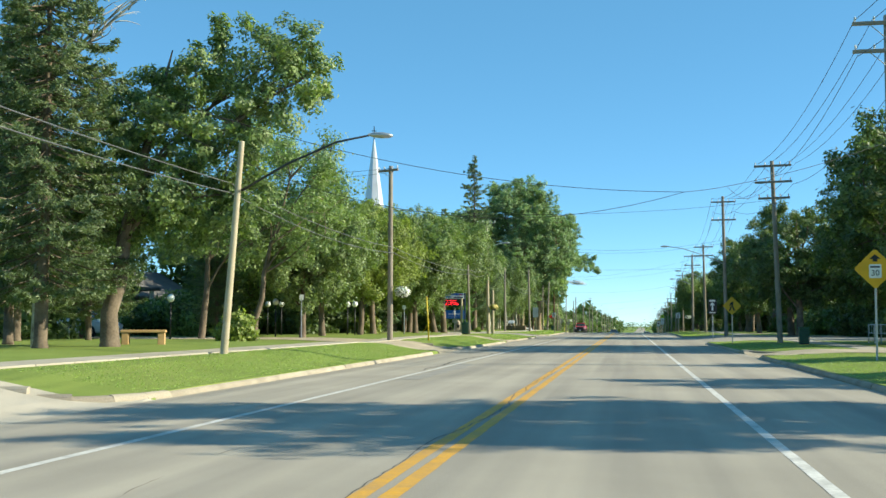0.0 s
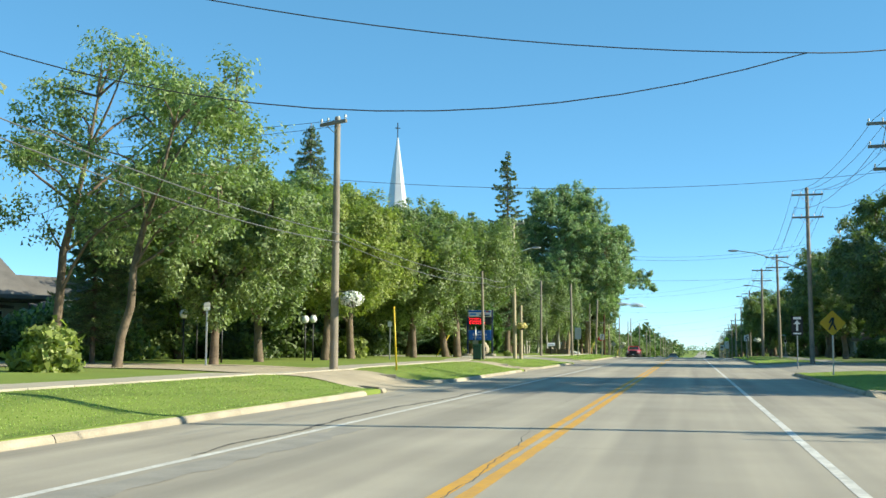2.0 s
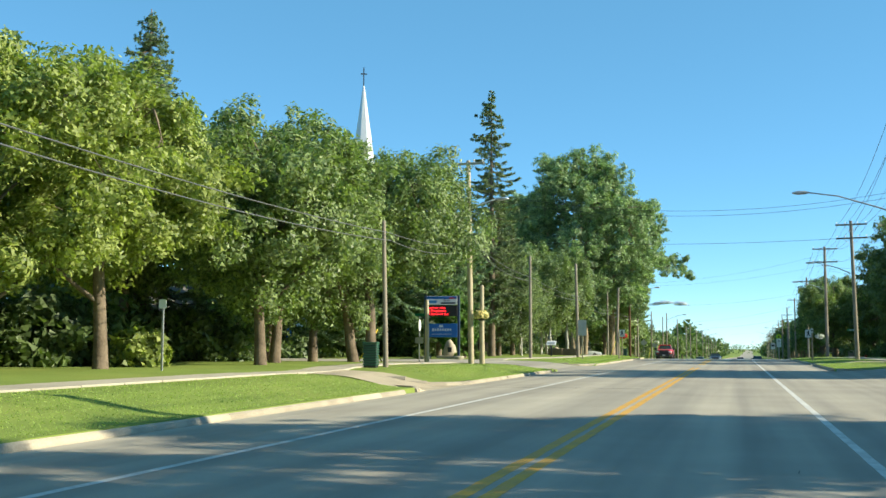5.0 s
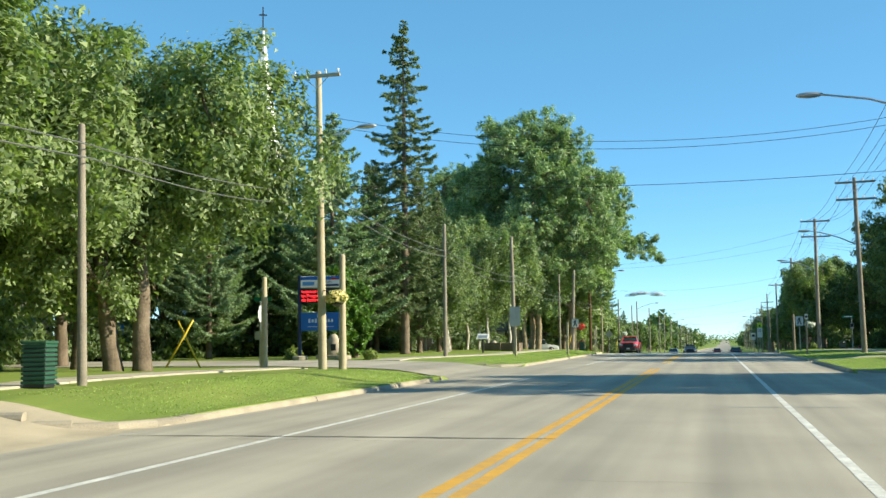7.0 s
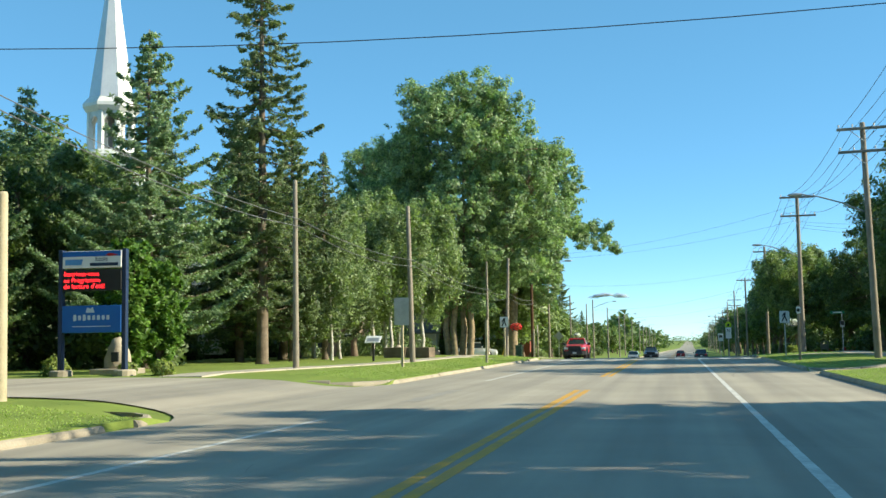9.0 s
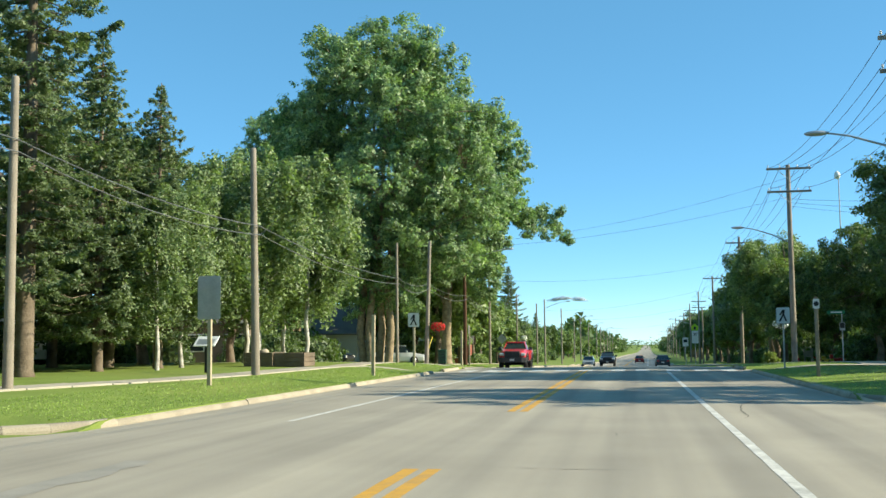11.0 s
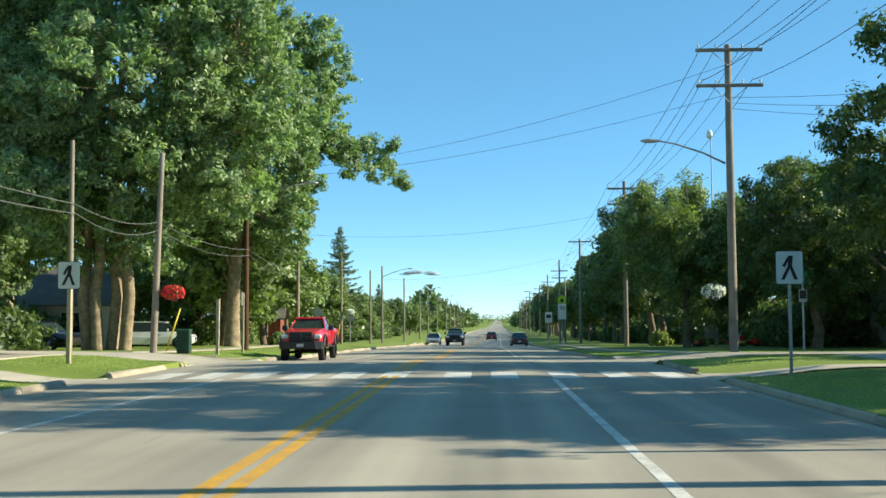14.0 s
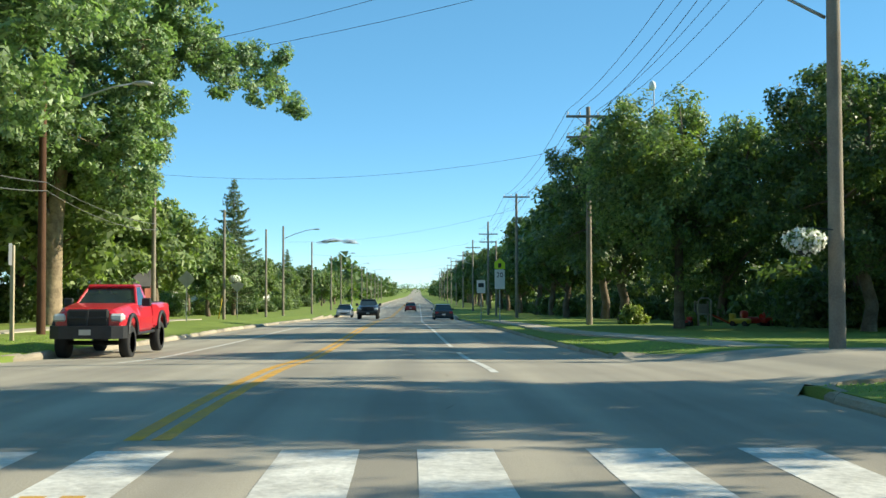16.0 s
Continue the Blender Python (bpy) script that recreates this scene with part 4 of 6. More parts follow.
part("panel", face([(.33 * math.cos((k + .5) * math.pi / 4), .33 * math.sin((k + .5) * math.pi / 4)) for k in range(8)], -.04, .006, (0, 1.95)), SIGN_WHITE, sg).matrix_local = pose(0, 0, 0, 0, 0, 95)
part("plate", face(rect(.44, .32), 0, .006, (0, 1.15)), GALV, sg, "grey sign plate")
part("blade", face(rect(.7, .15, .02), -.004, .005, (.1, 2.5)), material("green_blade", (.01, .16, .07), .4), sg, "green street name blade")
sg = sign_post("marker_sign", "blue arrow-shaped marker sign on a post", -25.9, 103.7, 1.9)
part("panel", face([(-.2, -.35), (.2, -.35), (.2, .15), (0, .4), (-.2, .15)], 0, .006, (0, 1.6)), SIGN_BLUE, sg)
for x, y in ((-10.2, 192.0), (-9.8, 208.0)):
    sg = sign_post("sign_back", "grey diamond back of a warning sign", x, y, 2.7)
    part("panel", face(diamond(.5), 0, .006, (0, 2.4)), GALV, sg)
sg = sign_post("stop_sign", "back of a sign by the driveway mouth", -8.5, 160.0, 2.6, steel=False)
part("panel", face(rect(.012, .6, .004), -.25, .25, (0, 2.35)), GALV, sg)
for x, y, h in ((-8.0, 153.6, 2.1), (-6.95, 127.0, 2.15)):
    st = thing("marker_post", "plain pale wooden marker post on the verge", "post", pose(x, y, ground_z(x, y), 0, 0.6, 0))
    part("post", Shape().box(-.06, -.06, -.3, .06, .06, h, .01), POLE_PALE, st)
YELLOW_TUBE = material("yellow_guy_cover", (0.7, 0.5, 0.03), 0.5)
for x, y, l, a in ((-8.3, 50.0, 2.3, -3), (-16.6, 91.2, 2.0, 32), (-15.4, 91.5, 1.9, -28), (-11.0, 157.0, 1.9, 18), (-10.6, 205.0, 1.8, 10)):
    g = thing("guy_marker", "yellow plastic guy wire marker", "marker", pose(x, y, ground_z(x, y), 0, a, 0))
    part("tube", Shape().tube([(0, 0, -.05), (0, 0, l)], .035, 8), YELLOW_TUBE, g, smooth=True)


# ---- hanging flower baskets ----
def flower_basket(x, y, z, color, label, reach, r=0.42):
    rng = np.random.default_rng(int(abs(x * y)))
    root = thing("flower_basket", label, "flower basket", pose(x, y, z), "hanging flower baskets")
    part("bracket", Shape().tube([(-reach, 0, .25), (0, 0, .3), (0, 0, .05)], .015, 6), DARK_METAL, root)
    part("bowl", Shape().lathe([(.05, -.28), (.2, -.22), (.28, 0), (.27, .02)], 14), DARK_METAL, root)
    d = rng.normal(size=(900, 3))
    d /= np.linalg.norm(d, axis=1, keepdims=True)
    d[:, 2] = d[:, 2] * .62 + .05
    pos = d * r * (0.8 + .2 * rng.random((900, 1)))
    part("blossom", cards(pos[:480], d[:480] + rng.normal(size=(480, 3)) * .4, .05, .9, rng, "blossom"), color, root)
    k = 900
    part("foliage", cards(d[:k] * r * .86, rng.normal(size=(k, 3)), .05, .6, rng, "foliage"), LEAF_ELM, root)
    return root


def petals(name, c):
    return material(name, c, .6, vary=tuple(q * .7 for q in c), scale=4, fine=20, island=.4, transl=(.5, .5, .5))


PETAL_WHITE, PETAL_RED, PETAL_YELLOW = petals("white_petal", (.75, .74, .68)), petals("red_petal", (.6, .012, .02)), petals("yellow_petal", (.74, .62, .26))
flower_basket(-9.1, 47.1, 2.85, PETAL_WHITE, "basket of white flowers hung from a pole", .6)
flower_basket(-9.9, 90.5, 2.72, PETAL_YELLOW, "basket of yellow flowers hung from a pole", .5, .38)
flower_basket(-8.95, 151.0, 2.2, PETAL_RED, "basket of red flowers hung from a pole", .6)
flower_basket(10.35, 151.9, 2.15, PETAL_WHITE, "basket of white flowers on a pole", -.6, .44)
flower_basket(-9.2, 203, ground_z(-9.5, 203) + 2.7, PETAL_WHITE, "basket of white flowers far along the street", .6)

# ---- school notice board ----
bd = thing("notice_board", "blue notice board with red lit message on two posts", "notice board", pose(-15.85, 104.9, ground_z(-15.8, 105), 0, 0, 4))
FRAME = material("blue_steel_post", (0.03, 0.05, 0.11), .4, .3)
for x in (-1.08, 1.08):
    p = part("post", Shape().box(x - .07, -.1, -.2, x + .07, .1, 4.05, .012), FRAME, bd, "dark blue steel post")
    part("footing", Shape().lathe([(.36, -.1), (.36, .16), (.3, .2)], 14, (x, 0, 0)), CONCRETE, p, "round concrete footing")
hd = part("header_panel", Shape().box(-1.0, -.13, 3.45, 1.0, .1, 4.0, .015), SIGN_WHITE, bd, "white and blue header panel")
part("header_band", Shape().box(-.99, -.137, 3.82, .99, -.131, 3.99), SIGN_BLUE, hd)
part("logo", face([(-.9, -.08), (-.35, -.08), (-.3, .1), (-.9, .1)], -.14, .004, (0, 3.63)), material("pale_blue_mark", (.1, .3, .6), .5), hd)
part("red_mark", face([(.45, 0), (.62, -.05), (.9, 0), (.62, .06)], -.142, .004, (0, 3.86)), RED, hd)
lettering("Ecole", .2, FRAME, hd, .12, -.14, 3.73, align="LEFT")
part("word_bar", face(rect(.95, .1, .01), -.14, .004, (.42, 3.56)), FRAME, hd)
led = part("message_panel", Shape().box(-1.0, -.12, 2.72, 1.0, .1, 3.4, .015), BLACK, bd, "black lit message panel")
GLOW = material("red_led", (1.0, .02, .03), .4, emit=2.2)
for i, s in enumerate(("Inscrivez-vous", "au Programme", "de lecture d'été!")):
    lettering(s, .215, GLOW, led, -.95, -.126, 3.26 - i * .2, "message", "LEFT", .98)
bl = part("blue_panel", Shape().box(-1.0, -.12, 1.38, 1.0, .1, 2.25, .015), SIGN_BLUE, bd, "blue panel with pale marks")
PALE = material("pale_mark", (.55, .62, .7), .5)
part("emblem", face([(-.14, -.08), (.16, -.08), (.1, .1), (.02, .05), (-.1, .09)], -.126, .004, (-.05, 2.1)), PALE, bl)
for i in range(8):
    part("letter_bar", face(rect(.1, .2 if i in (0, 2) else .15, .02), -.126, .004, (-.56 + i * .16, 1.86)), PALE, bl)
part("rule", face(rect(1.3, .025, .005), -.126, .004, (0, 1.58)), PALE, bl)


def blob(seed, sx, sy, sz, rough=.25, sub=3, scale=1.6):
    b = bmesh.new()
    bmesh.ops.create_icosphere(b, subdivisions=sub, radius=1)
    for p in b.verts:
        k = 1 + rough * noise.noise(p.co * scale + Vector((seed, 0, 0))) + rough * .4 * noise.noise(p.co * scale * 3 + Vector((0, seed, 0)))
        p.co = Vector((p.co.x * sx * k, p.co.y * sy * k, max(-.25 * sz, p.co.z * sz * k)))
    b.verts.index_update()
    s = Shape().add([p.co for p in b.verts], [[q.index for q in f.verts] for f in b.faces])
    b.free()
    return s


STONE = material("pale_boulder", (.5, .42, .31), .9, vary=(.3, .25, .18), scale=1.5, fine=14, bump=.6)
rk = thing("memorial_stone", "pale upright boulder with a small plaque", "stone", pose(-15.7, 106.2, ground_z(-15.7, 106.2) + .3))
part("boulder", blob(4, .42, .35, .85, .2), STONE, rk, smooth=True)
part("base_slab", Shape().box(-.75, -.5, -.32, .75, .5, -.12, .03), CONCRETE, rk)
part("plaque", Shape().box(-.02, -.4, .1, .24, -.34, .42, .01), DARK_METAL, rk)
again(put(conifer("cedar_tree", "bright green columnar cedar behind the board", 81, 4.3, 1.15, CEDAR, base=.1, step=.16, dens=3.2, power=.4, droop=-.9, size=.12), -16.0, 107.6), -15.3, 108.3, 80, .85)


def shrub(name, label, seed, sx, sz, leaf, n=2600, size=.12):
    rng = np.random.default_rng(seed)
    root = thing(name, label, "shrub")
    d = rng.normal(size=(n, 3))
    d /= np.linalg.norm(d, axis=1, keepdims=True)
    lob = np.array([.8 + .5 * noise.noise(Vector(q * 2.2) + Vector((seed, 0, 0))) for q in d])
    pos = d * (lob * rng.uniform(.35, 1, n) ** .4)[:, None] * np.array([sx, sx, sz])
    pos[:, 2] = np.abs(pos[:, 2] + sz * .35)
    w = Shape()
    for k in range(7):
        a = k * .9
        w.tube([(0.05 * math.cos(a), .05 * math.sin(a), -.1), (sx * .4 * math.cos(a), sx * .4 * math.sin(a), sz * .9)], [.03, .008], 4)
    part("stems", w, BARK, root)
    part("foliage", cards(pos, d + rng.normal(size=(n, 3)) * .7, size, .6, rng, "foliage"), leaf, root)
    return root


bush = put(shrub("bush", "round light green bush on the lawn", 91, .95, 1.0, LEAF_YELLOW), -13.8, 36.6)
for x, y, s in ((-13.4, 104.9, .4), (-17.4, 105.3, .5), (-14.9, 105.4, .35), (13.4, 182.5, .8), (15.3, 179.2, .55), (-16.5, 70, 1.1)):
    again(bush, x, y, x * 9, s)
under = put(shrub("shrub", "dark dense undergrowth beneath the trees", 93, 3.4, 2.1, LEAF_DARK, 5200, .17), -26, 40)
und = random.Random(9)
thicket = put(shrub("shrub", "leafy green thicket beneath the lawn trees", 94, 2.6, 2.2, LEAF_ELM, 5000, .13), -22, 52)
for i in range(13):
    again(under, -27 + und.uniform(-2, 1.5), 62 + i * 7.2, und.uniform(0, 360), und.uniform(.8, 1.15))
for x, y, s in ((-22.5, 58, 1.0), (-21, 63.5, .9), (-20.5, 70, 1.0), (-22, 76, 1.0), (-20.5, 81, .9), (-22.5, 87, 1.1), (-21.5, 116, 1.0), (-19, 158.5, .75), (-27.0, 49.0, .75), (-24.6, 52.5, .8), (-25.5, 177, 1.0), (-19.5, 183, .9)):
    again(row.choice((under, thicket)), x, y, und.uniform(0, 360), s)
for x, y, s in ((-26, 124, .9), (-29, 131, 1.0), (-32, 139, 1.1), (-20.6, 153.5, .8), (-19.6, 157.5, .85), (-22, 160, 1.0)):
    again(under, x, y, und.uniform(0, 360), s)
for i in range(30):
    y = 50 + i * 6.3
    if not 110 < y < 117 and not 136 < y < 176:
        again(under, (22.5 if y < 150 else 21.5) + und.uniform(-1.2, 1.2), y, und.uniform(0, 360), und.uniform(.8, 1.2))
for i in range(8):
    again(under, -23 + und.uniform(-1, 1), 186 + 8 * i, und.uniform(0, 360), und.uniform(.7, 1.0))
for x, y, s in ((24, 178, 1.3), (23, 185, 1.3), (22, 192, 1.2), (27, 174, 1.2)):
    again(under, x, y, und.uniform(0, 360), s)
for i in range(12):
    again(under, row.uniform(26, 31), 172 + 8 * i, und.uniform(0, 360), und.uniform(1.1, 1.5))
for i in range(20):
    again(under, row.uniform(18.5, 21.5), 196 + 6.4 * i, und.uniform(0, 360), und.uniform(.75, 1.0))
    again(row.choice((under, thicket)), -18.5 + und.uniform(-1.5, 1.5), 184 + 7.5 * i, und.uniform(0, 360), und.uniform(.6, .9))
hedge = put(shrub("hedge", "clipped rounded green hedge by the verge", 95, .8, .75, LEAF_ELM, 2200, .09), -12.0, 186.5)
for k in range(4):
    again(hedge, -12.1, 187.6 + 1.1 * k, k * 50, 1.0)


# ---- street furniture ----
GREEN_BIN = material("green_bin", (.02, .09, .05), .6, vary=(.015, .06, .035))


def litter_bin(x, y, turn=0):
    root = thing("litter_bin", "dark green slatted litter bin on the verge", "litter bin", pose(x, y, ground_z(x, y), 0, 0, turn) @ Matrix.Diagonal((.72, .72, .78, 1)), "litter bins")
    part("body", Shape().box(-.3, -.3, 0, .3, .3, 1.05, .02), DARK_METAL, root)
    for i in range(9):
        z = .1 + i * .11
        part("slat", Shape().box(-.34, -.34, z, .34, .34, z + .075, .012), GREEN_BIN, root)
    part("lid", Shape().box(-.36, -.36, 1.06, .36, .36, 1.14, .02), GREEN_BIN, root)
    return root


litter_bin(-10.1, 74.4, 8)
litter_bin(-9.0, 152.6, 4)
litter_bin(10.9, 52.6, 0)
GLOBE = material("opal_globe", (.8, .8, .78), .25, vary=(.75, .75, .73))
lampf = None
for x, y in ((-19.4, 56.6), (-18.6, 56.8), (-14.9, 58.3), (-14.2, 57.4), (-18.4, 40.5), (-16.5, 49.5), (-15.4, 50.5)):
    if lampf is None:
        lampf = thing("globe_lamp", "black post lamp with a white globe", "lamp", pose(x, y, ground_z(x, y)), "garden globe lamps")
        part("post", Shape().tube([(0, 0, -.1), (0, 0, 1.7)], [.04, .03], 8), BLACK, lampf, smooth=True)
        part("globe", Shape().lathe([(.05, 1.68), (.12, 1.72), (.165, 1.82), (.165, 1.88), (.12, 1.98), (.04, 2.03)], 16), GLOBE, lampf, "white opal globe", True)
    else:
        copy_thing(lampf, pose(x, y, ground_z(x, y)))
# planter boxes with an information panel before the birches
TIMBER = material("weathered_timber", (.2, .15, .1), .9, vary=(.1, .075, .05), scale=2, fine=24, bump=.5)
for x, y, w in ((-13.0, 132.6, 1.1), (-11.7, 132.7, 1.15)):
    pl = thing("planter_box", "low timber planter box on the lawn", "planter", pose(x, y, ground_z(x, y)), "planter boxes")
    for k in range(3):
        z = .02 + k * .19
        part("plank", Shape().box(-w / 2, -.75, z, w / 2, -.68, z + .18, .01), TIMBER, pl)
        part("plank", Shape().box(-w / 2, .68, z, w / 2, .75, z + .18, .01), TIMBER, pl)
        part("side_plank", Shape().box(-w / 2 - .07, -.75, z, -w / 2 - .002, .75, z + .18, .01), TIMBER, pl)
        part("side_plank", Shape().box(w / 2 + .002, -.75, z, w / 2 + .07, .75, z + .18, .01), TIMBER, pl)
    part("soil", Shape().box(-w / 2, -.68, .05, w / 2, .68, .5), BARK, pl)
put(thing("planter_stone", "small pale stone lying on the planter", "stone"), -13.0, 132.6, z=ground_z(-13.0, 132.6) + .52)
part("stone", blob(7, .22, .2, .2), STONE, bpy.data.objects["planter_stone"], smooth=True)
ip = thing("information_panel", "slanted information panel on a black post", "panel", pose(-12.0, 124.0, ground_z(-12.0, 124)))
part("post", Shape().box(-.05, -.05, -.2, .05, .05, .95, .008), BLACK, ip)
part("board", Shape().box(-.38, -.28, -.02, .38, .28, .02, .006, turn=pose(0, 0, 1.05, 35)), SIGN_WHITE, ip)
part("text_bar", Shape().box(-.3, -.2, .022, .3, .1, .026, turn=pose(0, 0, 1.05, 35)), GALV, ip)
bn = thing("bench", "low honey-coloured timber bench on the lawn", "bench", pose(-14.4, 29.4, ground_z(-14.4, 29.4), 0, 0, 20))
HONEY = material("honey_timber", (.5, .32, .14), .7, vary=(.36, .22, .09), scale=2, fine=20)
part("seat", Shape().box(-.75, -.25, .4, .75, .25, .5, .02), HONEY, bn)
for x in (-.6, .6):
    part("leg", Shape().box(x - .12, -.22, -.1, x + .12, .22, .4, .02), HONEY, bn)
# rail fence on the right-hand lawn
fence = thing("rail_fence", "grey steel rail fence beyond the walk", "fence", pose(15.2, 46, ground_z(15, 46)))
for i in range(9):
    part("post", Shape().tube([(0, i * 1.5, -.2), (0, i * 1.5, 1.05)], .03, 6), GALV, fence)
for z in (.55, 1.02):
    part("rail", Shape().tube([(0, 0, z), (0, 12, z)], .022, 6), GALV, fence)
for i in range(24):
    part("bar", Shape().tube([(0, .5 * i + .25, .55), (0, .5 * i + .25, 1.02)], .012, 5), GALV, fence)
# playthings on the right-hand lawn
PLAY_RED, PLAY_YELLOW, PLAY_GREEN, PLAY_GREY = (material("plastic_" + n, c, .4) for n, c in (("red", (.6, .03, .015)), ("yellow", (.7, .5, .05)), ("green", (.05, .3, .15)), ("grey", (.35, .33, .28))))
ps = thing("play_tower", "small plastic play tower with a red slide", "toy", pose(15.9, 179.0, ground_z(15.9, 179.0)) @ Matrix.Scale(.66, 4))
for x in (-.45, .45):
    for y in (-.4, .4):
        part("leg", Shape().box(x - .06, y - .06, -.1, x + .06, y + .06, 1.7, .01), PLAY_GREY, ps)
part("floor", Shape().box(-.45, -.4, .75, .45, .4, .83, .02), PLAY_GREY, ps)
part("wall", Shape().box(-.5, .34, .8, .5, .42, 1.5, .02), PLAY_GREY, ps)
part("roof", Shape().tube([(-.5, -.4, 1.65), (-.25, -.4, 1.9), (.25, -.4, 1.9), (.5, -.4, 1.65)], .05, 6), PLAY_GREY, ps)
part("slide", Shape().add([(.5, -.3, .82), (.5, .3, .82), (1.2, -.3, .5), (1.2, .3, .5), (2.0, -.3, .1), (2.0, .3, .1), (.5, -.3, .72), (.5, .3, .72), (2.0, -.3, .02), (2.0, .3, .02)],
                          [(0, 1, 3, 2), (2, 3, 5, 4), (6, 8, 9, 7), (0, 2, 4, 8, 6), (1, 7, 9, 5, 3)]), PLAY_RED, ps, "red slide")
for x, y, m, s, lb in ((17.9, 178.0, PLAY_RED, .55, "red"), (17.1, 177.4, PLAY_YELLOW, .45, "yellow"), (18.6, 177.8, PLAY_RED, .5, "red"), (19.5, 178, PLAY_GREEN, .5, "green"), (14.8, 177.6, PLAY_RED, .3, "red")):
    ty = thing("toy_car", lb + " plastic ride-on toy on the lawn", "toy", pose(x, y, ground_z(x, y), 0, 0, x * 40), "plastic toys")
    part("body", Shape().box(-s, -s * .5, .12, s, s * .5, .12 + s * .5, .06), m, ty)
    part("back", Shape().box(-s, -s * .45, .12 + s * .45, -s * .5, s * .45, .12 + s * 1.0, .05), m, ty)
    for a in (-.6, .6):
        part("wheel", Shape().tube([(a * s, -s * .55, .12), (a * s, s * .55, .12)], .12, 10), BLACK, ty)


# ---- buildings ----
SIDING = material("pale_siding", (.62, .6, .54), .7, vary=(.5, .48, .43), scale=.6, fine=12)
SIDING_TEAL = material("grey_siding", (.34, .38, .38), .7, vary=(.25, .28, .28), scale=.6, fine=12)
BROWN_WALL = material("brown_siding", (.22, .17, .12), .8, vary=(.14, .1, .075), scale=.8, fine=14)
BRICK_RED = material("red_brick_wall", (.3, .08, .05), .85, vary=(.2, .05, .035), scale=2, fine=18)
SHINGLE = material("grey_shingle", (.17, .155, .14), .9, vary=(.1, .09, .085), scale=1, fine=16, bump=.5)
GLASS = material("window_glass", (.03, .04, .05), .06, spec=.8)


def house(name, label, x, y, turn, w, d, h, ridge, wall, wins, porch=False, cat="house"):
    """A gabled house; its front (w wide) faces -y before the turn. wins: (x, z, w, h)."""
    root = thing(name, label, cat, pose(x, y, ground_z(x, y) - .02, 0, 0, turn))
    wl = part("wall", Shape().prism([(-w / 2, 0), (w / 2, 0), (w / 2, h), (-w / 2, h)], -d, 0, pose(0, 0, 0, 90)), wall, root)
    for s in (-1, 1):
        part("gable", Shape().add([(s * w / 2, 0, h), (s * w / 2, d, h), (s * w / 2, d / 2, h + ridge), (s * (w / 2 - .12), 0, h), (s * (w / 2 - .12), d, h), (s * (w / 2 - .12), d / 2, h + ridge)],
                                  [(0, 1, 2), (5, 4, 3), (0, 3, 4, 1), (1, 4, 5, 2), (2, 5, 3, 0)]), wall, root)
    o, t = .4, .12
    k = ridge / (d / 2)
    for s in (0, 1):
        ya, yb = (-o, d / 2) if s == 0 else (d + o, d / 2)
        za = h - k * o + .02
        part("roof_slope", Shape().add([(-w / 2 - o, ya, za), (w / 2 + o, ya, za), (w / 2 + o, yb, h + ridge + .02), (-w / 2 - o, yb, h + ridge + .02), (-w / 2 - o, ya, za + t), (w / 2 + o, ya, za + t), (w / 2 + o, yb, h + ridge + .02 + t), (-w / 2 - o, yb, h + ridge + .02 + t)],
                                       [(0, 3, 2, 1), (4, 5, 6, 7), (0, 1, 5, 4), (1, 2, 6, 5), (2, 3, 7, 6), (3, 0, 4, 7)]), SHINGLE, root, "grey shingle slope")
    for wx, wz, ww, wh in wins:
        f = part("window", Shape().box(wx - ww / 2 - .07, -.05, wz - .07, wx + ww / 2 + .07, -.003, wz + wh + .07, .01), WHITE, root, "white framed window")
        part("pane", Shape().box(wx - ww / 2, -.062, wz, wx + ww / 2, -.052, wz + wh), GLASS, f)
    if porch:
        part("porch_roof", Shape().box(-w / 2 - .3, -2.6, h - .1, w / 2 + .3, -.06, h + .12, .03), SHINGLE, root)
        for i in range(4):
            px = -w / 2 + .2 + i * (w - .4) / 3
            part("porch_post", Shape().box(px - .1, -2.45, 0, px + .1, -2.25, h - .1, .015), WHITE, root)
        part("porch_floor", Shape().box(-w / 2, -2.6, 0, w / 2, -.06, .3, .02), CONCRETE, root)
    return root


house("house", "white house with a porch and grey roof", -31, 54, 62, 9, 8, 2.8, 2.2, SIDING, ((-2.5, 1, 1.3, 1.2), (0, .2, .95, 2.0), (2.5, 1, 1.3, 1.2)), porch=True)
house("house", "brown house with a grey shingle roof behind trees", -28.5, 60.5, 70, 7, 7, 2.5, 1.6, BROWN_WALL, ((-2, 1, 1.1, 1.1), (.4, .1, .95, 2.0)))
house("house", "white house with blue foundation behind the elms", -31, 99, 75, 10, 8, 3.0, 2.4, SIDING, ((-3, 1, 1.2, 1.3), (-.8, 1, 1.2, 1.3), (1.6, .2, 1, 2.1), (3.6, 1, 1.2, 1.3)))
house("school_building", "long low brown building behind the pines", -31.5, 154.0, 3, 19, 9, 2.6, .9, BROWN_WALL, ((6, .9, 1.5, 1.0), (9, .9, 1.5, 1.0)), cat="building")
house("house", "pale house with gabled roof behind the poplars", -25, 178, 10, 8, 8, 2.7, 2.3, SIDING, ((-2.2, .9, 1.3, 1.2), (1.8, .9, 1.3, 1.2)))
house("shed", "red shed with white window beside the street", -16, 200, 5, 3, 3, 2.3, 1.2, BRICK_RED, ((0, .7, .8, 1.1),), cat="shed")
house("house", "grey-green house with shingle roof behind trees", 29.5, 167.5, 0, 11, 8, 2.8, 2.2, SIDING_TEAL, ((-3, .9, 1.2, 1.2), (0, .2, .95, 2), (3, .9, 1.2, 1.2)))
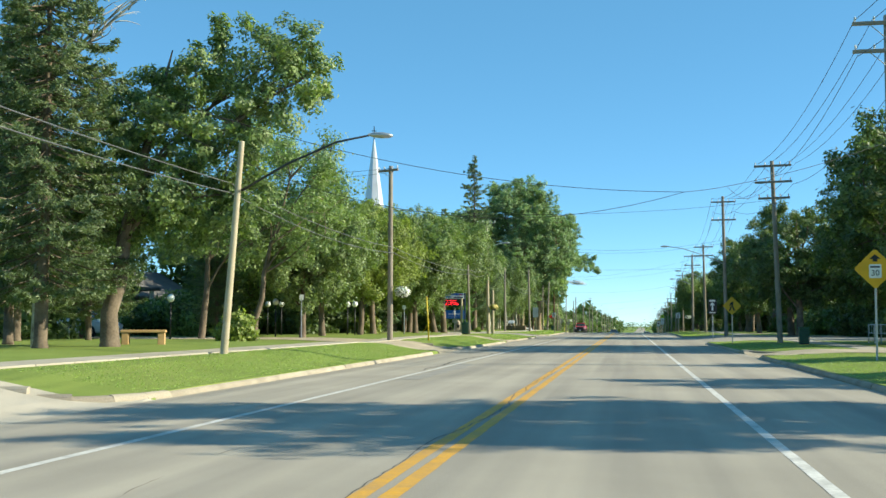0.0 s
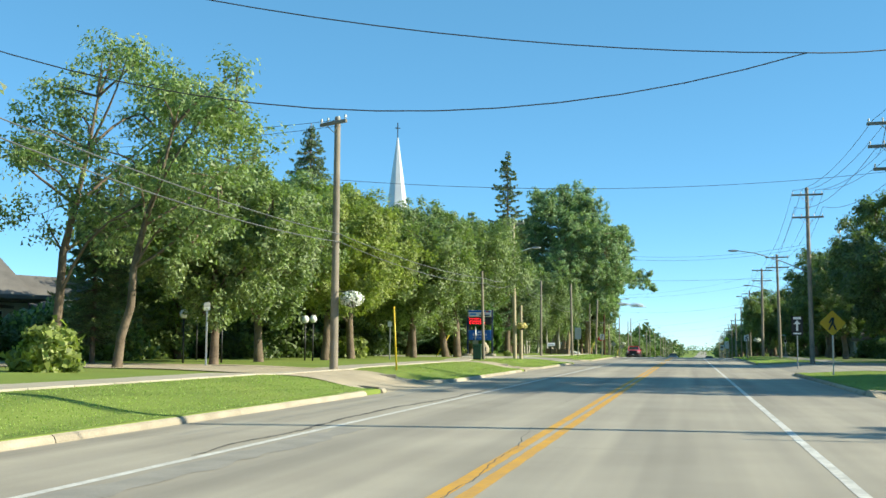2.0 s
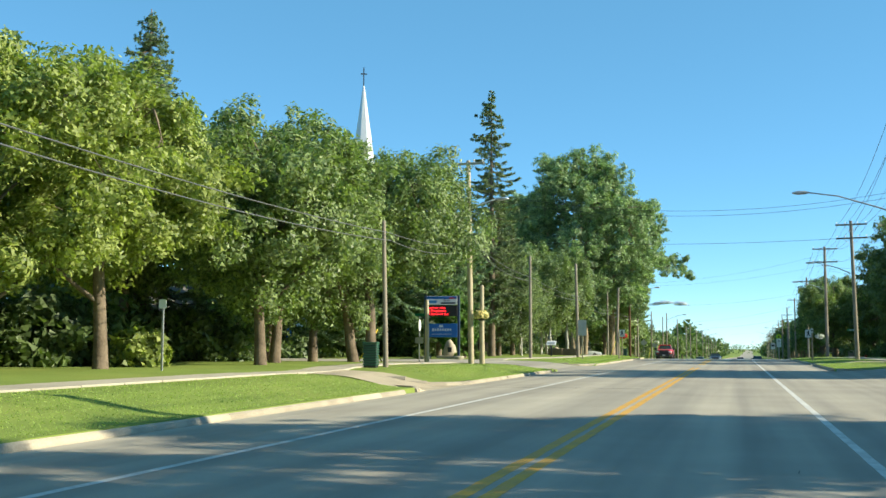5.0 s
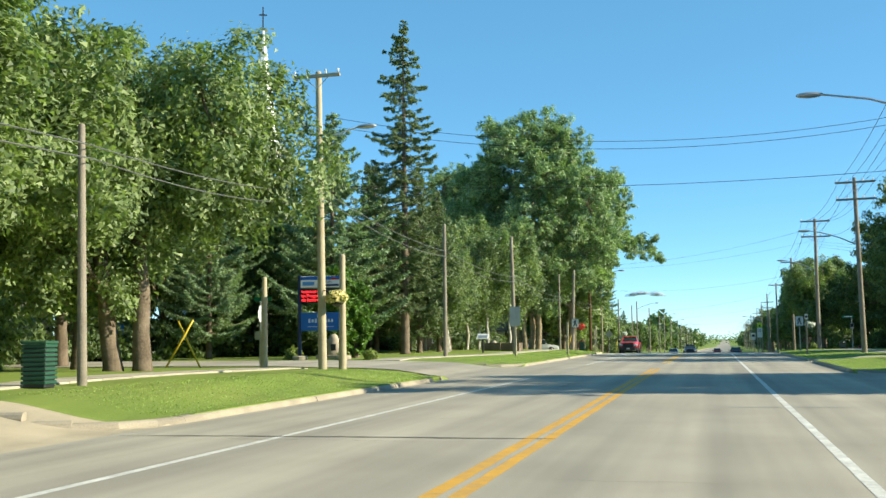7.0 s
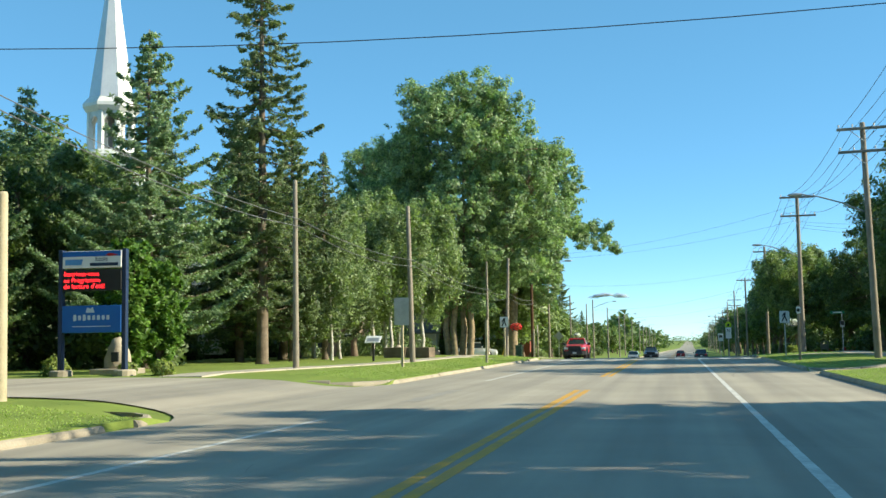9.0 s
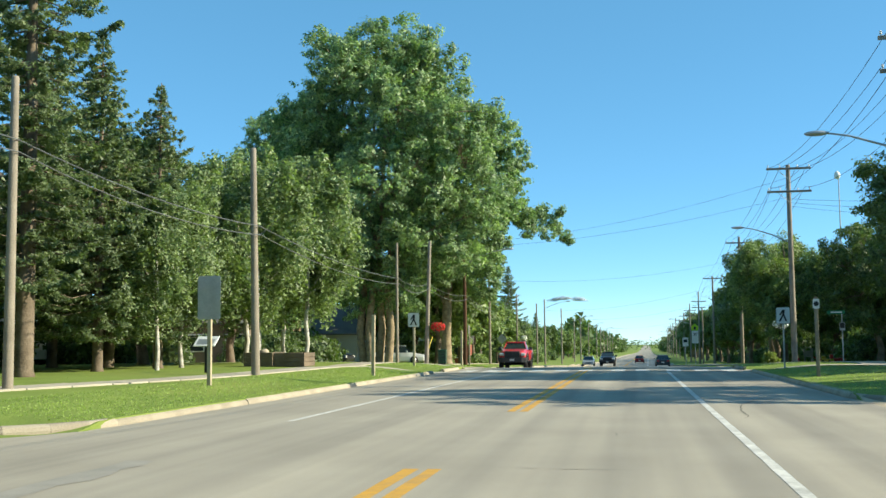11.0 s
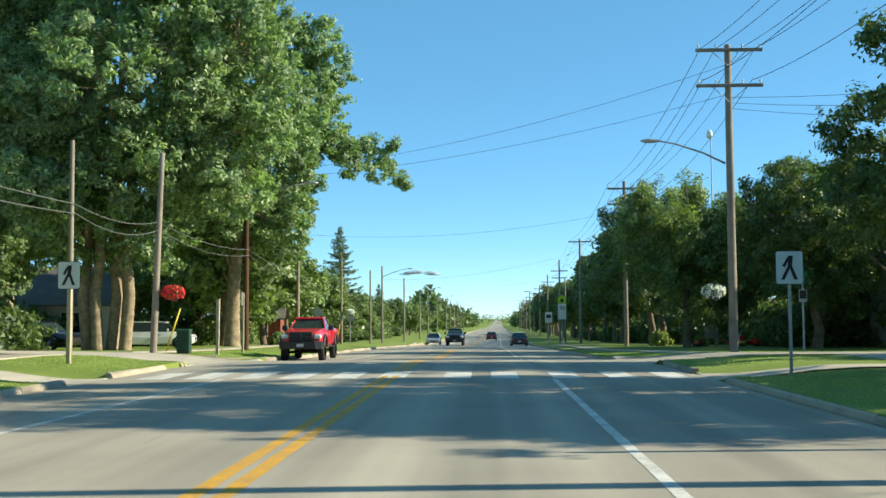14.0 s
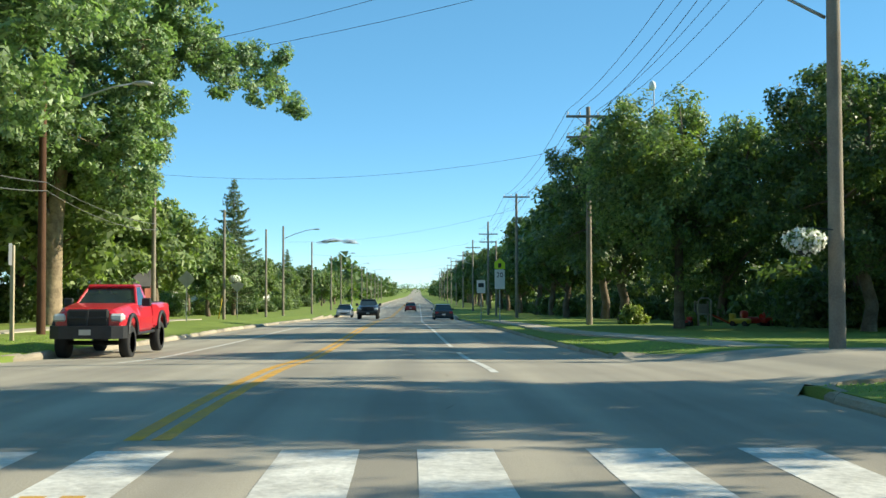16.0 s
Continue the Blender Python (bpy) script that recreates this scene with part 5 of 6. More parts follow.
house("house", "red brick house behind the dark maples", 33, 197, -50, 11, 8, 2.7, 2.2, BRICK_RED, ((-3, .9, 1.4, 1.2), (0, .2, .95, 2), (3, .9, 1.4, 1.2)))
for i in range(4):
    house("house", "pale house far along the street", -20, 232 + 30 * i, 85, 9, 8, 2.7, 2.2, SIDING, ((-2.5, .9, 1.3, 1.2), (1.5, .9, 1.3, 1.2)))

# ---- church ----
CW = material("white_church_paint", (.72, .71, .67), .6, vary=(.56, .55, .52), scale=.5, fine=8)
SPIRE = material("pale_metal_spire", (.66, .66, .66), .4, .35, vary=(.54, .54, .55), scale=.7, fine=6)
ch = thing("church", "white church with a tall pale metal spire", "church", pose(-31.4, 133.4, ground_z(-31, 134) + .3, 0, 0, 24))
part("nave_wall", Shape().prism([(-7, 0), (7, 0), (7, 7), (0, 12), (-7, 7)], -26, -2.6, pose(0, 0, 0, 90)), CW, ch)
for s in (-1, 1):
    part("roof_slope", Shape().add([(s * 7.6, 2.3, 6.7), (0, 2.3, 12.15), (0, 26.3, 12.15), (s * 7.6, 26.3, 6.7), (s * 7.6, 2.3, 6.9), (0, 2.3, 12.4), (0, 26.3, 12.4), (s * 7.6, 26.3, 6.9)],
                                   [(0, 1, 2, 3), (4, 7, 6, 5), (0, 4, 5, 1), (1, 5, 6, 2), (2, 6, 7, 3), (3, 7, 4, 0)]), SHINGLE, ch)
part("tower", Shape().box(-2.0, -2.0, 0, 2.0, 2.5, 11.9, .08), CW, ch)
part("tower_cornice", Shape().box(-2.25, -2.25, 11.92, 2.25, 2.7, 12.25, .06), CW, ch)
oct8 = lambda r, z: [(r * math.cos(math.pi / 8 + k * math.pi / 4), .2 + r * math.sin(math.pi / 8 + k * math.pi / 4), z) for k in range(8)]
part("belfry_floor", Shape().prism([(p[0], p[1]) for p in oct8(1.65, 0)], 12.27, 12.6), CW, ch)
for k in range(8):
    a = math.pi / 8 + k * math.pi / 4
    c, s = 1.32 * math.cos(a), .2 + 1.32 * math.sin(a)
    part("belfry_column", Shape().box(-.16, -.16, 12.6, .16, .16, 15.0, .03, turn=Matrix.Translation((c, s, 0)) @ Matrix.Rotation(a, 4, "Z")), CW, ch)
    a2 = a + math.pi / 8
    half = 1.32 * math.sin(math.pi / 8)
    arch = [(-half, 0), (-half + .16, 0)] + [(-(half - .16) * math.cos(q * math.pi / 8), .55 * math.sin(q * math.pi / 8)) for q in range(1, 8)] + [(half - .16, 0), (half, 0), (half, .9), (-half, .9)]
    part("belfry_arch", Shape().prism(arch, -.08, .08, Matrix.Translation((1.22 * math.cos(a2), .2 + 1.22 * math.sin(a2), 14.2)) @ Matrix.Rotation(a2 + math.pi / 2, 4, "Z") @ Matrix.Rotation(math.pi / 2, 4, "X")), CW, ch)
part("belfry_core", Shape().prism([(p[0], p[1]) for p in oct8(.2, 0)], 12.6, 15.0), SHINGLE, ch)
part("belfry_cornice", Shape().add(oct8(1.5, 15.02) + oct8(1.78, 15.3) + oct8(1.78, 15.5) + oct8(1.45, 15.9), [(i * 8 + k, i * 8 + (k + 1) % 8, (i + 1) * 8 + (k + 1) % 8, (i + 1) * 8 + k) for i in range(3) for k in range(8)] + [tuple(range(7, -1, -1)), tuple(range(24, 32))]), CW, ch)
part("spire", Shape().add(oct8(1.4, 15.92) + oct8(.08, 25.2), [(k, (k + 1) % 8, 8 + (k + 1) % 8, 8 + k) for k in range(8)] + [tuple(range(7, -1, -1)), tuple(range(8, 16))]), SPIRE, ch, "pale ribbed metal spire")
part("cross", Shape().box(-.05, .15, 25.2, .05, .25, 27.0).box(-.3, .16, 26.3, .3, .24, 26.4), DARK_METAL, ch)

# ---- a small cloud low over the horizon ----
CLOUD = material("sunlit_cloud", (.66, .67, .7), 1.0, vary=(.5, .54, .6), scale=.02, fine=.1, spec=0)
cl = Shape()
clr = random.Random(23)
for i in range(16):
    q = blob(i, clr.uniform(5, 12), 8, clr.uniform(2, 5), .3, 2)
    fx = clr.uniform(-1, 1)
    cl.add([(x + fx * 27, y + clr.uniform(-2, 2), z + (1 - fx * fx) * 4 + clr.uniform(-.3, .3)) for x, y, z in q.v], q.f)
cloud = thing("cloud", "small flat white cloud low over the horizon", "cloud", pose(-100, 1780, 64), kind="structure")
CLOUD.node_tree.nodes["Principled BSDF"].inputs["Alpha"].default_value = .3
part("puff", cl, CLOUD, cloud, smooth=True)

# ---- vehicles ----
RUBBER = material("tyre_rubber", (.02, .02, .021), .85, vary=(.014, .014, .015), fine=30, bump=.2)
RIM = material("alloy_rim", (.55, .55, .56), .4, .25)
CARGLASS = material("car_glass", (.03, .045, .05), .05, spec=.9)
LAMPGLASS = material("headlamp_glass", (.7, .7, .68), .1, spec=.8)
BUMPER = material("black_steel_bumper", (.035, .037, .042), .55, .2, vary=(.02, .02, .023), bump=.2)


def car_paint(name, c):
    m = material(name, c, .28, vary=tuple(q * .85 for q in c), scale=1, fine=5)
    m.node_tree.nodes["Principled BSDF"].inputs["Coat Weight"].default_value = .6
    return m


def wheel(root, x, y, r, w, side):
    t = part("wheel", Shape().lathe([(r * .62, -w / 2), (r * .9, -w / 2), (r, -w * .35), (r, w * .35), (r * .9, w / 2), (r * .62, w / 2)], 22), RUBBER, root, "black tyre on alloy rim", True)
    t.matrix_local = pose(x, y, r, 0, 90, 0)
    rim = part("rim", Shape().lathe([(r * .1, side * w * .3), (r * .2, side * w * .34), (r * .5, side * w * .2), (r * .6, side * w * .46), (r * .64, side * w * .5)][::side], 18), RIM, t, smooth=True)
    return t


def body_loft(secs, name, mat, root, label=""):
    """secs along y: (y, half width, z bottom, z top, half width at top)."""
    vs, n = [], 10
    for y, w, a, b, wt in secs:
        m = a + (b - a) * .55
        vs += [(-w * .94, y, a), (-w, y, a + .08), (-w, y, m), (-wt, y, b - .04), (-wt * .9, y, b), (wt * .9, y, b), (wt, y, b - .04), (w, y, m), (w, y, a + .08), (w * .94, y, a)]
    fs = [(i * n + k, (i + 1) * n + k, (i + 1) * n + (k + 1) % n, i * n + (k + 1) % n) for i in range(len(secs) - 1) for k in range(n)]
    fs += [tuple(range(n)), tuple((len(secs) - 1) * n + k for k in range(n - 1, -1, -1))]
    return part(name, Shape().add(vs, fs), mat, root, label)


def slab(pts, t, d):
    """A quad or polygon given by its corners, thickened by t along d."""
    d = Vector(d) * t
    k = len(pts)
    vs = [Vector(p) for p in pts] + [Vector(p) + d for p in pts]
    return Shape().add(vs, [tuple(range(k)), tuple(range(2 * k - 1, k - 1, -1))] + [(i, k + i, k + (i + 1) % k, (i + 1) % k) for i in range(k)])


def pickup(name, label, x, y, paint_mat, turn=0, lift=.2, heavy=True, L=5.75, size=1.0):
    """Front towards -y."""
    root = thing(name, label, "pickup truck", pose(x, y, road_z(y + 2), 0, 0, turn) @ Matrix.Diagonal((size, size, size, 1)))
    e = lift
    W = 1.0
    rear = L - .95
    ax1, ax2 = 1.0, 1.0 + 3.55
    # lower body, bonnet, cab and bed
    body_loft([(.24, W * .84, .7 + e, 1.1 + e, .62), (.32, W * .9, .62 + e, 1.17 + e, .7), (.55, W * .97, .58 + e, 1.23 + e, .8), (1.2, W, .8 + e, 1.29 + e, .86), (1.75, W, .5 + e, 1.33 + e, .9), (1.95, W, .5 + e, 1.32 + e, .92)], "bonnet", paint_mat, root, "red bonnet and wings" if "red" in label else "")
    body_loft([(1.96, W, .5 + e, 1.24 + e, .95), (3.4, W, .5 + e, 1.24 + e, .95)], "cab_body", paint_mat, root)
    body_loft([(3.42, W, .55 + e, 1.3 + e, .97), (ax2 - .62, W, .55 + e, 1.3 + e, .97), (ax2 - .3, W, .95 + e, 1.3 + e, .97), (ax2 + .35, W, .95 + e, 1.3 + e, .97), (ax2 + .62, W, .6 + e, 1.3 + e, .97), (L, W * .98, .6 + e, 1.28 + e, .95)], "cargo_bed", paint_mat, root)
    part("bed_floor", Shape().box(-.82, 3.55, 1.305 + e, .82, L - .1, 1.312 + e), BLACK, root)
    # cabin: roof, pillars and glass
    zb, zt = 1.25 + e, 1.82 + e
    part("roof", Shape().box(-.69, 2.5, zt - .07, .69, 3.34, zt + .04, .05), paint_mat, root)
    for s in (-1, 1):
        part("front_pillar", Shape().tube([(s * .86, 1.98, zb), (s * .66, 2.6, zt - .03)], .04, 6), paint_mat, root)
        part("rear_pillar", slab([(s * .88, 3.12, zb), (s * .88, 3.4, zb), (s * .66, 3.3, zt - .03), (s * .66, 3.14, zt - .03)], .05, (-s, 0, 0)), paint_mat, root)
        part("side_window", slab([(s * .87, 2.05, zb), (s * .87, 3.12, zb), (s * .67, 3.14, zt - .04), (s * .67, 2.62, zt - .04)], .02, (-s, 0, 0)), CARGLASS, root)
        mr = part("mirror", Shape().box(s * 1.0 - .02 if s > 0 else -1.24, 2.1, zb - .02, 1.24 if s > 0 else -.98, 2.22, zb + .22, .03), BUMPER, root)
        part("wheel_arch_flare", Shape().tube([(s * (W + .01), ax1 + .52 * math.cos(q * math.pi / 8), .5 + e + .52 * math.sin(q * math.pi / 8)) for q in range(9)], .06, 6), BUMPER, root, "black arch flare")
        part("wheel_arch_flare", Shape().tube([(s * (W + .01), ax2 + .52 * math.cos(q * math.pi / 8), .5 + e + .52 * math.sin(q * math.pi / 8)) for q in range(9)], .06, 6), BUMPER, root, "black arch flare")
        part("side_step", Shape().box(s * .92 - .08, 1.7, .42 + e, s * .92 + .08, 3.7, .5 + e, .02), BUMPER, root)
        part("headlight", Shape().box(s * .76 - .18, .2, .84 + e, s * .76 + .18, .52, 1.07 + e, .06), LAMPGLASS, root, "clear headlight")
        for ay in (ax1, ax2):
            wheel(root, s * .87, ay, .42 + e * .2, .28, s)
    part("windscreen", slab([(-.84, 1.98, zb + .01), (.84, 1.98, zb + .01), (.64, 2.58, zt - .05), (-.64, 2.58, zt - .05)], .02, (0, .6, .4)), CARGLASS, root)
    part("rear_window", slab([(-.8, 3.4, zb), (.8, 3.4, zb), (.62, 3.3, zt - .05), (-.62, 3.3, zt - .05)], .02, (0, -1, 0)), CARGLASS, root)
    gr = part("grille", Shape().box(-.56, .17, .7 + e, .56, .32, 1.19 + e, .05), BLACK, root, "black cross-bar grille")
    part("grille_bar", Shape().box(-.54, .135, .93 + e, .54, .165, .98 + e, .008), BUMPER, gr)
    part("grille_bar", Shape().box(-.035, .13, .72 + e, .035, .162, 1.18 + e, .008), BUMPER, gr)
    if heavy:
        part("bumper", Shape().prism([(-1.02, .42), (-.98, .1), (-.7, -.05), (.7, -.05), (.98, .1), (1.02, .42)], .4 + e, .74 + e), BUMPER, root, "black steel bumper")
    else:
        part("bumper", Shape().box(-.98, 0, .5 + e, .98, .3, .78 + e, .05), BUMPER, root)
    part("number_plate", Shape().box(-.16, -.07, .5 + e, .16, -.055, .65 + e, .004), GALV, root)
    part("axle", Shape().tube([(-.8, ax1, .44), (.8, ax1, .44)], .07, 6), BLACK, root)
    part("axle", Shape().tube([(-.8, ax2, .44), (.8, ax2, .44)], .08, 6), BLACK, root)
    part("chassis", Shape().box(-.5, .4, .45 + e, .5, L - .2, .62 + e, .02), BLACK, root)
    part("tailgate_bumper", Shape().box(-.95, L + .005, .55 + e, .95, L + .12, .75 + e, .03), BUMPER, root)
    return root


def car(name, label, x, y, mat, turn=0, H=1.45, L=4.5, van=False, z=None):
    root = thing(name, label, "car", pose(x, y, road_z(y) if z is None else z, 0, 0, turn))
    k = H / 1.45
    body_loft([(0, .7, .35, .62, .62), (.12, .84, .24, .74, .76), (1.2, .88, .22, .92 * k, .8), (1.3, .88, .22, .93 * k, .82), (L - .9, .88, .22, .95 * k, .82), (L - .1, .84, .28, .92 * k, .76), (L, .74, .4, .85 * k, .68)], "body", mat, root)
    back = L - .35 if van else L - .75
    a, b = .94 * k, H
    body_loft([(1.5, .6, b - .09, b - .03, .58), (1.9, .64, b - .09, b, .6), (back - .5, .64, b - .09, b, .6), (back - .3, .6, b - .1, b - .03, .56)], "roof", mat, root)
    part("windscreen", slab([(-.8, 1.05, a - .03), (.8, 1.05, a - .03), (.6, 1.6, b - .05), (-.6, 1.6, b - .05)], .02, (0, .6, .4)), CARGLASS, root)
    part("rear_window", slab([(-.78, back + .1, a - .03), (.78, back + .1, a - .03), (.58, back - .35, b - .05), (-.58, back - .35, b - .05)], .02, (0, -.6, .4)), CARGLASS, root)
    for s in (-1, 1):
        part("side_window", slab([(s * .82, 1.12, a - .03), (s * .82, back, a - .03), (s * .62, back - .4, b - .06), (s * .62, 1.62, b - .06)], .02, (-s, 0, 0)), CARGLASS, root)
        part("headlight", Shape().box(s * .6 - .17, .02, .52, s * .6 + .17, .2, .68, .03), LAMPGLASS, root)
        part("tail_light", Shape().box(s * .62 - .14, L - .1, .66, s * .62 + .14, L + .01, .84, .02), RED, root)
        part("mirror", Shape().box(s * .96 - .08, 1.35, a - .02, s * .96 + .08, 1.45, a + .12, .02), mat, root)
        for ay in (.85, L - .85):
            wheel(root, s * .8, ay, .32, .2, s)
    part("grille", Shape().box(-.4, -.005, .4, .4, .08, .58, .02), BLACK, root)
    part("number_plate", Shape().box(-.15, L + .005, .5, .15, L + .02, .64), SIGN_WHITE, root)
    return root


pickup("pickup_truck", "red pickup with black steel bumper parked by the kerb", -5.15, 155.4, car_paint("red_car_paint", (.62, .02, .035)), size=.86)
pickup("pickup_truck", "dark blue pickup driving on the street", -1.5, 232, car_paint("dark_blue_paint", (.015, .022, .04)), lift=.05, heavy=False)
car("silver_car", "silver car by the kerb behind a pickup", -5.0, 249, car_paint("silver_paint", (.4, .42, .44)))
car("red_car", "small dark red car far along the street", 2.0, 300, car_paint("dark_red_paint", (.3, .01, .012)), 180, z=road_z(300))
car("dark_car", "dark blue car parked by the kerb", 5.5, 230, car_paint("navy_paint", (.012, .02, .035)), 180)
car("silver_suv", "silver car parked by the white house", -24.2, 46.6, car_paint("light_silver_paint", (.5, .52, .54)), 80, 1.65, 4.6, True, z=ground_z(-24, 46))
car("black_car", "black car parked in the shade of the poplars", -18.2, 166.0, car_paint("black_paint", (.01, .01, .012)), 80, z=ground_z(-18, 166))
car("white_car", "white car parked on the drive behind the poplars", -13.7, 171.5, car_paint("white_car_paint", (.7, .7, .7)), 100, z=ground_z(-14, 171.5))


# ---- pavements, drives and kerbs, piece by piece ----
def lie(x, y, lift):
    return ground_z(x, y) + lift


def drive(name, label, x0, x1, y0, y1, mat, flare=1.0):
    """A drive from the street's edge (x0) inward to x1, flaring at the kerb."""
    n, m = 56, 18
    vs, fs = [], []
    for i in range(n + 1):
        f = (i / n) ** 1.8
        x = x0 + (x1 - x0) * f
        fl = flare * max(0, 1 - abs(x - x0) / 2.5) ** 3
        for j in range(m + 1):
            y = y0 - fl + (y1 - y0 + 2 * fl) * j / m
            near = smooth(0, .5, abs(x - x0))
            z = max(lie(x, y, .03), road_z(y) + .02 * (1 - (x / 6.5) ** 2) * (1 - near) - .003 + .015 * near)
            vs.append((x, y, z))
    for i in range(n):
        for j in range(m):
            q = (i * (m + 1) + j, i * (m + 1) + j + 1, (i + 1) * (m + 1) + j + 1, (i + 1) * (m + 1) + j)
            fs.append(q if x1 < x0 else q[::-1])
    return tagged(part(name, Shape().add(vs, fs), mat), label, "driveway", kind="structure")


drive("driveway", "pale concrete driveway across the verge", -6.0, -26, 4.5, 11.5, WALKMAT)
drive("driveway", "sandy gravel driveway across the verge", -6.0, -26, 41.6, 48.2, GRAVEL)
drive("driveway", "sandy dirt driveway across the verge", -6.0, -10.5, 67.8, 71.6, GRAVEL)
drive("side_street", "worn grey side street between lawns", -5.75, -60, 92.8, 102.7, ASPHALT, 3.3)
drive("side_street", "pale driveway beside the poplars", -5.75, -30, 143.6, 151.5, WALKMAT, 1.8)
drive("driveway", "asphalt driveway beside the walk", 6.8, 22, 37.5, 43.0, GRAVEL, 1.5)
drive("side_street", "wide worn asphalt mouth of a side street", 6.5, 24, 66.5, 94.0, ASPHALT, 2.0)
drive("driveway", "narrow drive across the verge", 6.8, 20, 111, 113.5, GRAVEL, .6)
drive("kerb_ramp", "pale concrete ramp from the crossing to the walk", 6.8, 11.7, 135.9, 137.3, WALKMAT, .4)
drive("kerb_ramp", "pale concrete ramp from the crossing to the walk", -6.0, -9.7, 134.5, 136.1, WALKMAT, .4)
drive("side_street", "pale worn side street mouth by the crossing", 6.5, 60, 143.9, 153.0, ASPHALT, 1.6)

kerb_l = tagged(new("kerb_left"), "pale concrete kerb along the lawn", "kerb", kind="structure")
kerb_r = tagged(new("kerb_right"), "pale concrete kerb along the walk", "kerb", kind="structure")
walk_l = tagged(new("pavement_left"), "pale concrete pavement slabs across the lawn", "pavement", kind="structure")
walk_r = tagged(new("pavement_right"), "pale concrete pavement slabs beside the street", "pavement", kind="structure")


def kerb_mesh(L):
    """A kerb stone with a sloped, rounded face, along y; the street lies towards +x."""
    prof = [(-.16, -.2), (.0, -.2), (.0, .03), (-.03, .09), (-.07, .118), (-.16, .125)]
    k = len(prof)
    vs = [(x, y, z) for y in (.004, L - .004) for x, z in prof]
    return Shape().add(vs, [tuple(range(k)), tuple(range(2 * k - 1, k - 1, -1))] + [(i, k + i, k + (i + 1) % k, (i + 1) % k) for i in range(k)]).mesh("kerb_stone")


LONG_MESH = kerb_mesh(6.0)
STONE_MESH = kerb_mesh(2.0)
SHORT_MESH = kerb_mesh(.7)
for me in (LONG_MESH, STONE_MESH, SHORT_MESH):
    me.materials.append(CONCRETE)
kr = random.Random(11)


def lay(parent, mesh, x, y, turn, flip):
    ob = new("kerb_stone", mesh)
    ob.parent = parent
    ob.matrix_world = pose(x, y, max(road_z(y), ground_z(x, y) - .11) + kr.uniform(-.008, .006), 0, kr.uniform(-1, 1), turn + kr.uniform(-.15, .15))
    return ob


def kerb_run(parent, side, a, b, mouths):
    x = -HALF_L if side < 0 else HALF_R
    y = a
    while y + 2 <= b + .01:
        n, mesh = (6.0, LONG_MESH) if y + 6 <= b + .01 and y < 132 else (2.0, STONE_MESH)
        lay(parent, mesh, x, y if side < 0 else y + n, 0 if side < 0 else 180, side)
        y += n
    # returns that curve away into the mouths
    for at, way in mouths:
        px, py = x, at
        for q in range(5):
            ang = (q + .5) * 18
            dx, dy = side * math.sin(radians(ang)) * .7, way * math.cos(radians(ang)) * .7
            head = math.degrees(math.atan2(-dx, dy))
            if (side < 0) == (way > 0):
                lay(parent, SHORT_MESH, px, py, head, side)
            else:
                lay(parent, SHORT_MESH, px + dx, py + dy, head + 180, side)
            px, py = px + dx, py + dy


for a, b, ends in ((-12, 3, ((3, 1),)), (13, 40.5, ((40.5, 1), (13, -1))), (49.5, 66.5, ((66.5, 1), (49.5, -1))), (72.5, 89.5, ((89.5, 1), (72.5, -1))), (106, 134, ((106, -1),)), (136.6, 142, ((142, 1),)), (154, 224, ((154, -1),))):
    kerb_run(kerb_l, -1, a, b, ends)
for a, b, ends in ((-12, 36, ((36, 1),)), (44.5, 64.5, ((64.5, 1), (44.5, -1))), (96, 110, ((110, 1), (96, -1))), (114.5, 134.5, ((114.5, -1),)), (137.9, 141.9, ((141.9, 1),)), (154.8, 221.0, ((154.8, -1),))):
    kerb_run(kerb_r, 1, a, b, ends)
for side, parent, x in ((-1, kerb_l, -HALF_L), (1, kerb_r, HALF_R)):
    s = Shape()
    for i in range(45):
        y = 226 + 10 * i
        s.box(min(x, x + side * .16), y, road_z(y) - .2, max(x, x + side * .16), y + 9.98, road_z(y) + .14, .02)
    tagged(part("far_kerb", s, CONCRETE, parent), kind="stuff")

SLAB_MESH = Shape().box(-.72, .01, -.08, .72, 1.49, .022, .012).mesh("slab")
SLAB_MESH.materials.append(WALKMAT)


def slabs(parent, fx, a, b, step=1.5):
    y = a
    while y < b:
        x = fx(y)
        z0, z1 = ground_z(x, y), ground_z(x, y + step)
        ob = new("slab", SLAB_MESH)
        ob.parent = parent
        ob.matrix_world = pose(x, y, z0 + kr.uniform(0, .008), math.degrees(math.atan2(z1 - z0, step)), 0, math.degrees(math.atan2(fx(y) - fx(y + step), step)))
        y += step


slabs(walk_l, lambda y: -10.4 + .15 * math.sin(y * .05) - 1.3 * smooth(66, 84, y), -8, 91)
slabs(walk_l, lambda y: -12.4 + 2.0 * smooth(104, 122, y), 104, 142)
slabs(walk_l, lambda y: -11.6, 152.5, 200)
slabs(walk_r, lambda y: 12.4, -6, 66)
slabs(walk_r, lambda y: 12.4, 95, 143)
slabs(walk_r, lambda y: 10.3 - 1.8 * smooth(153, 176, y), 154.5, 205)

# cracks, sealed joints and dark lines on the asphalt
cr = random.Random(17)


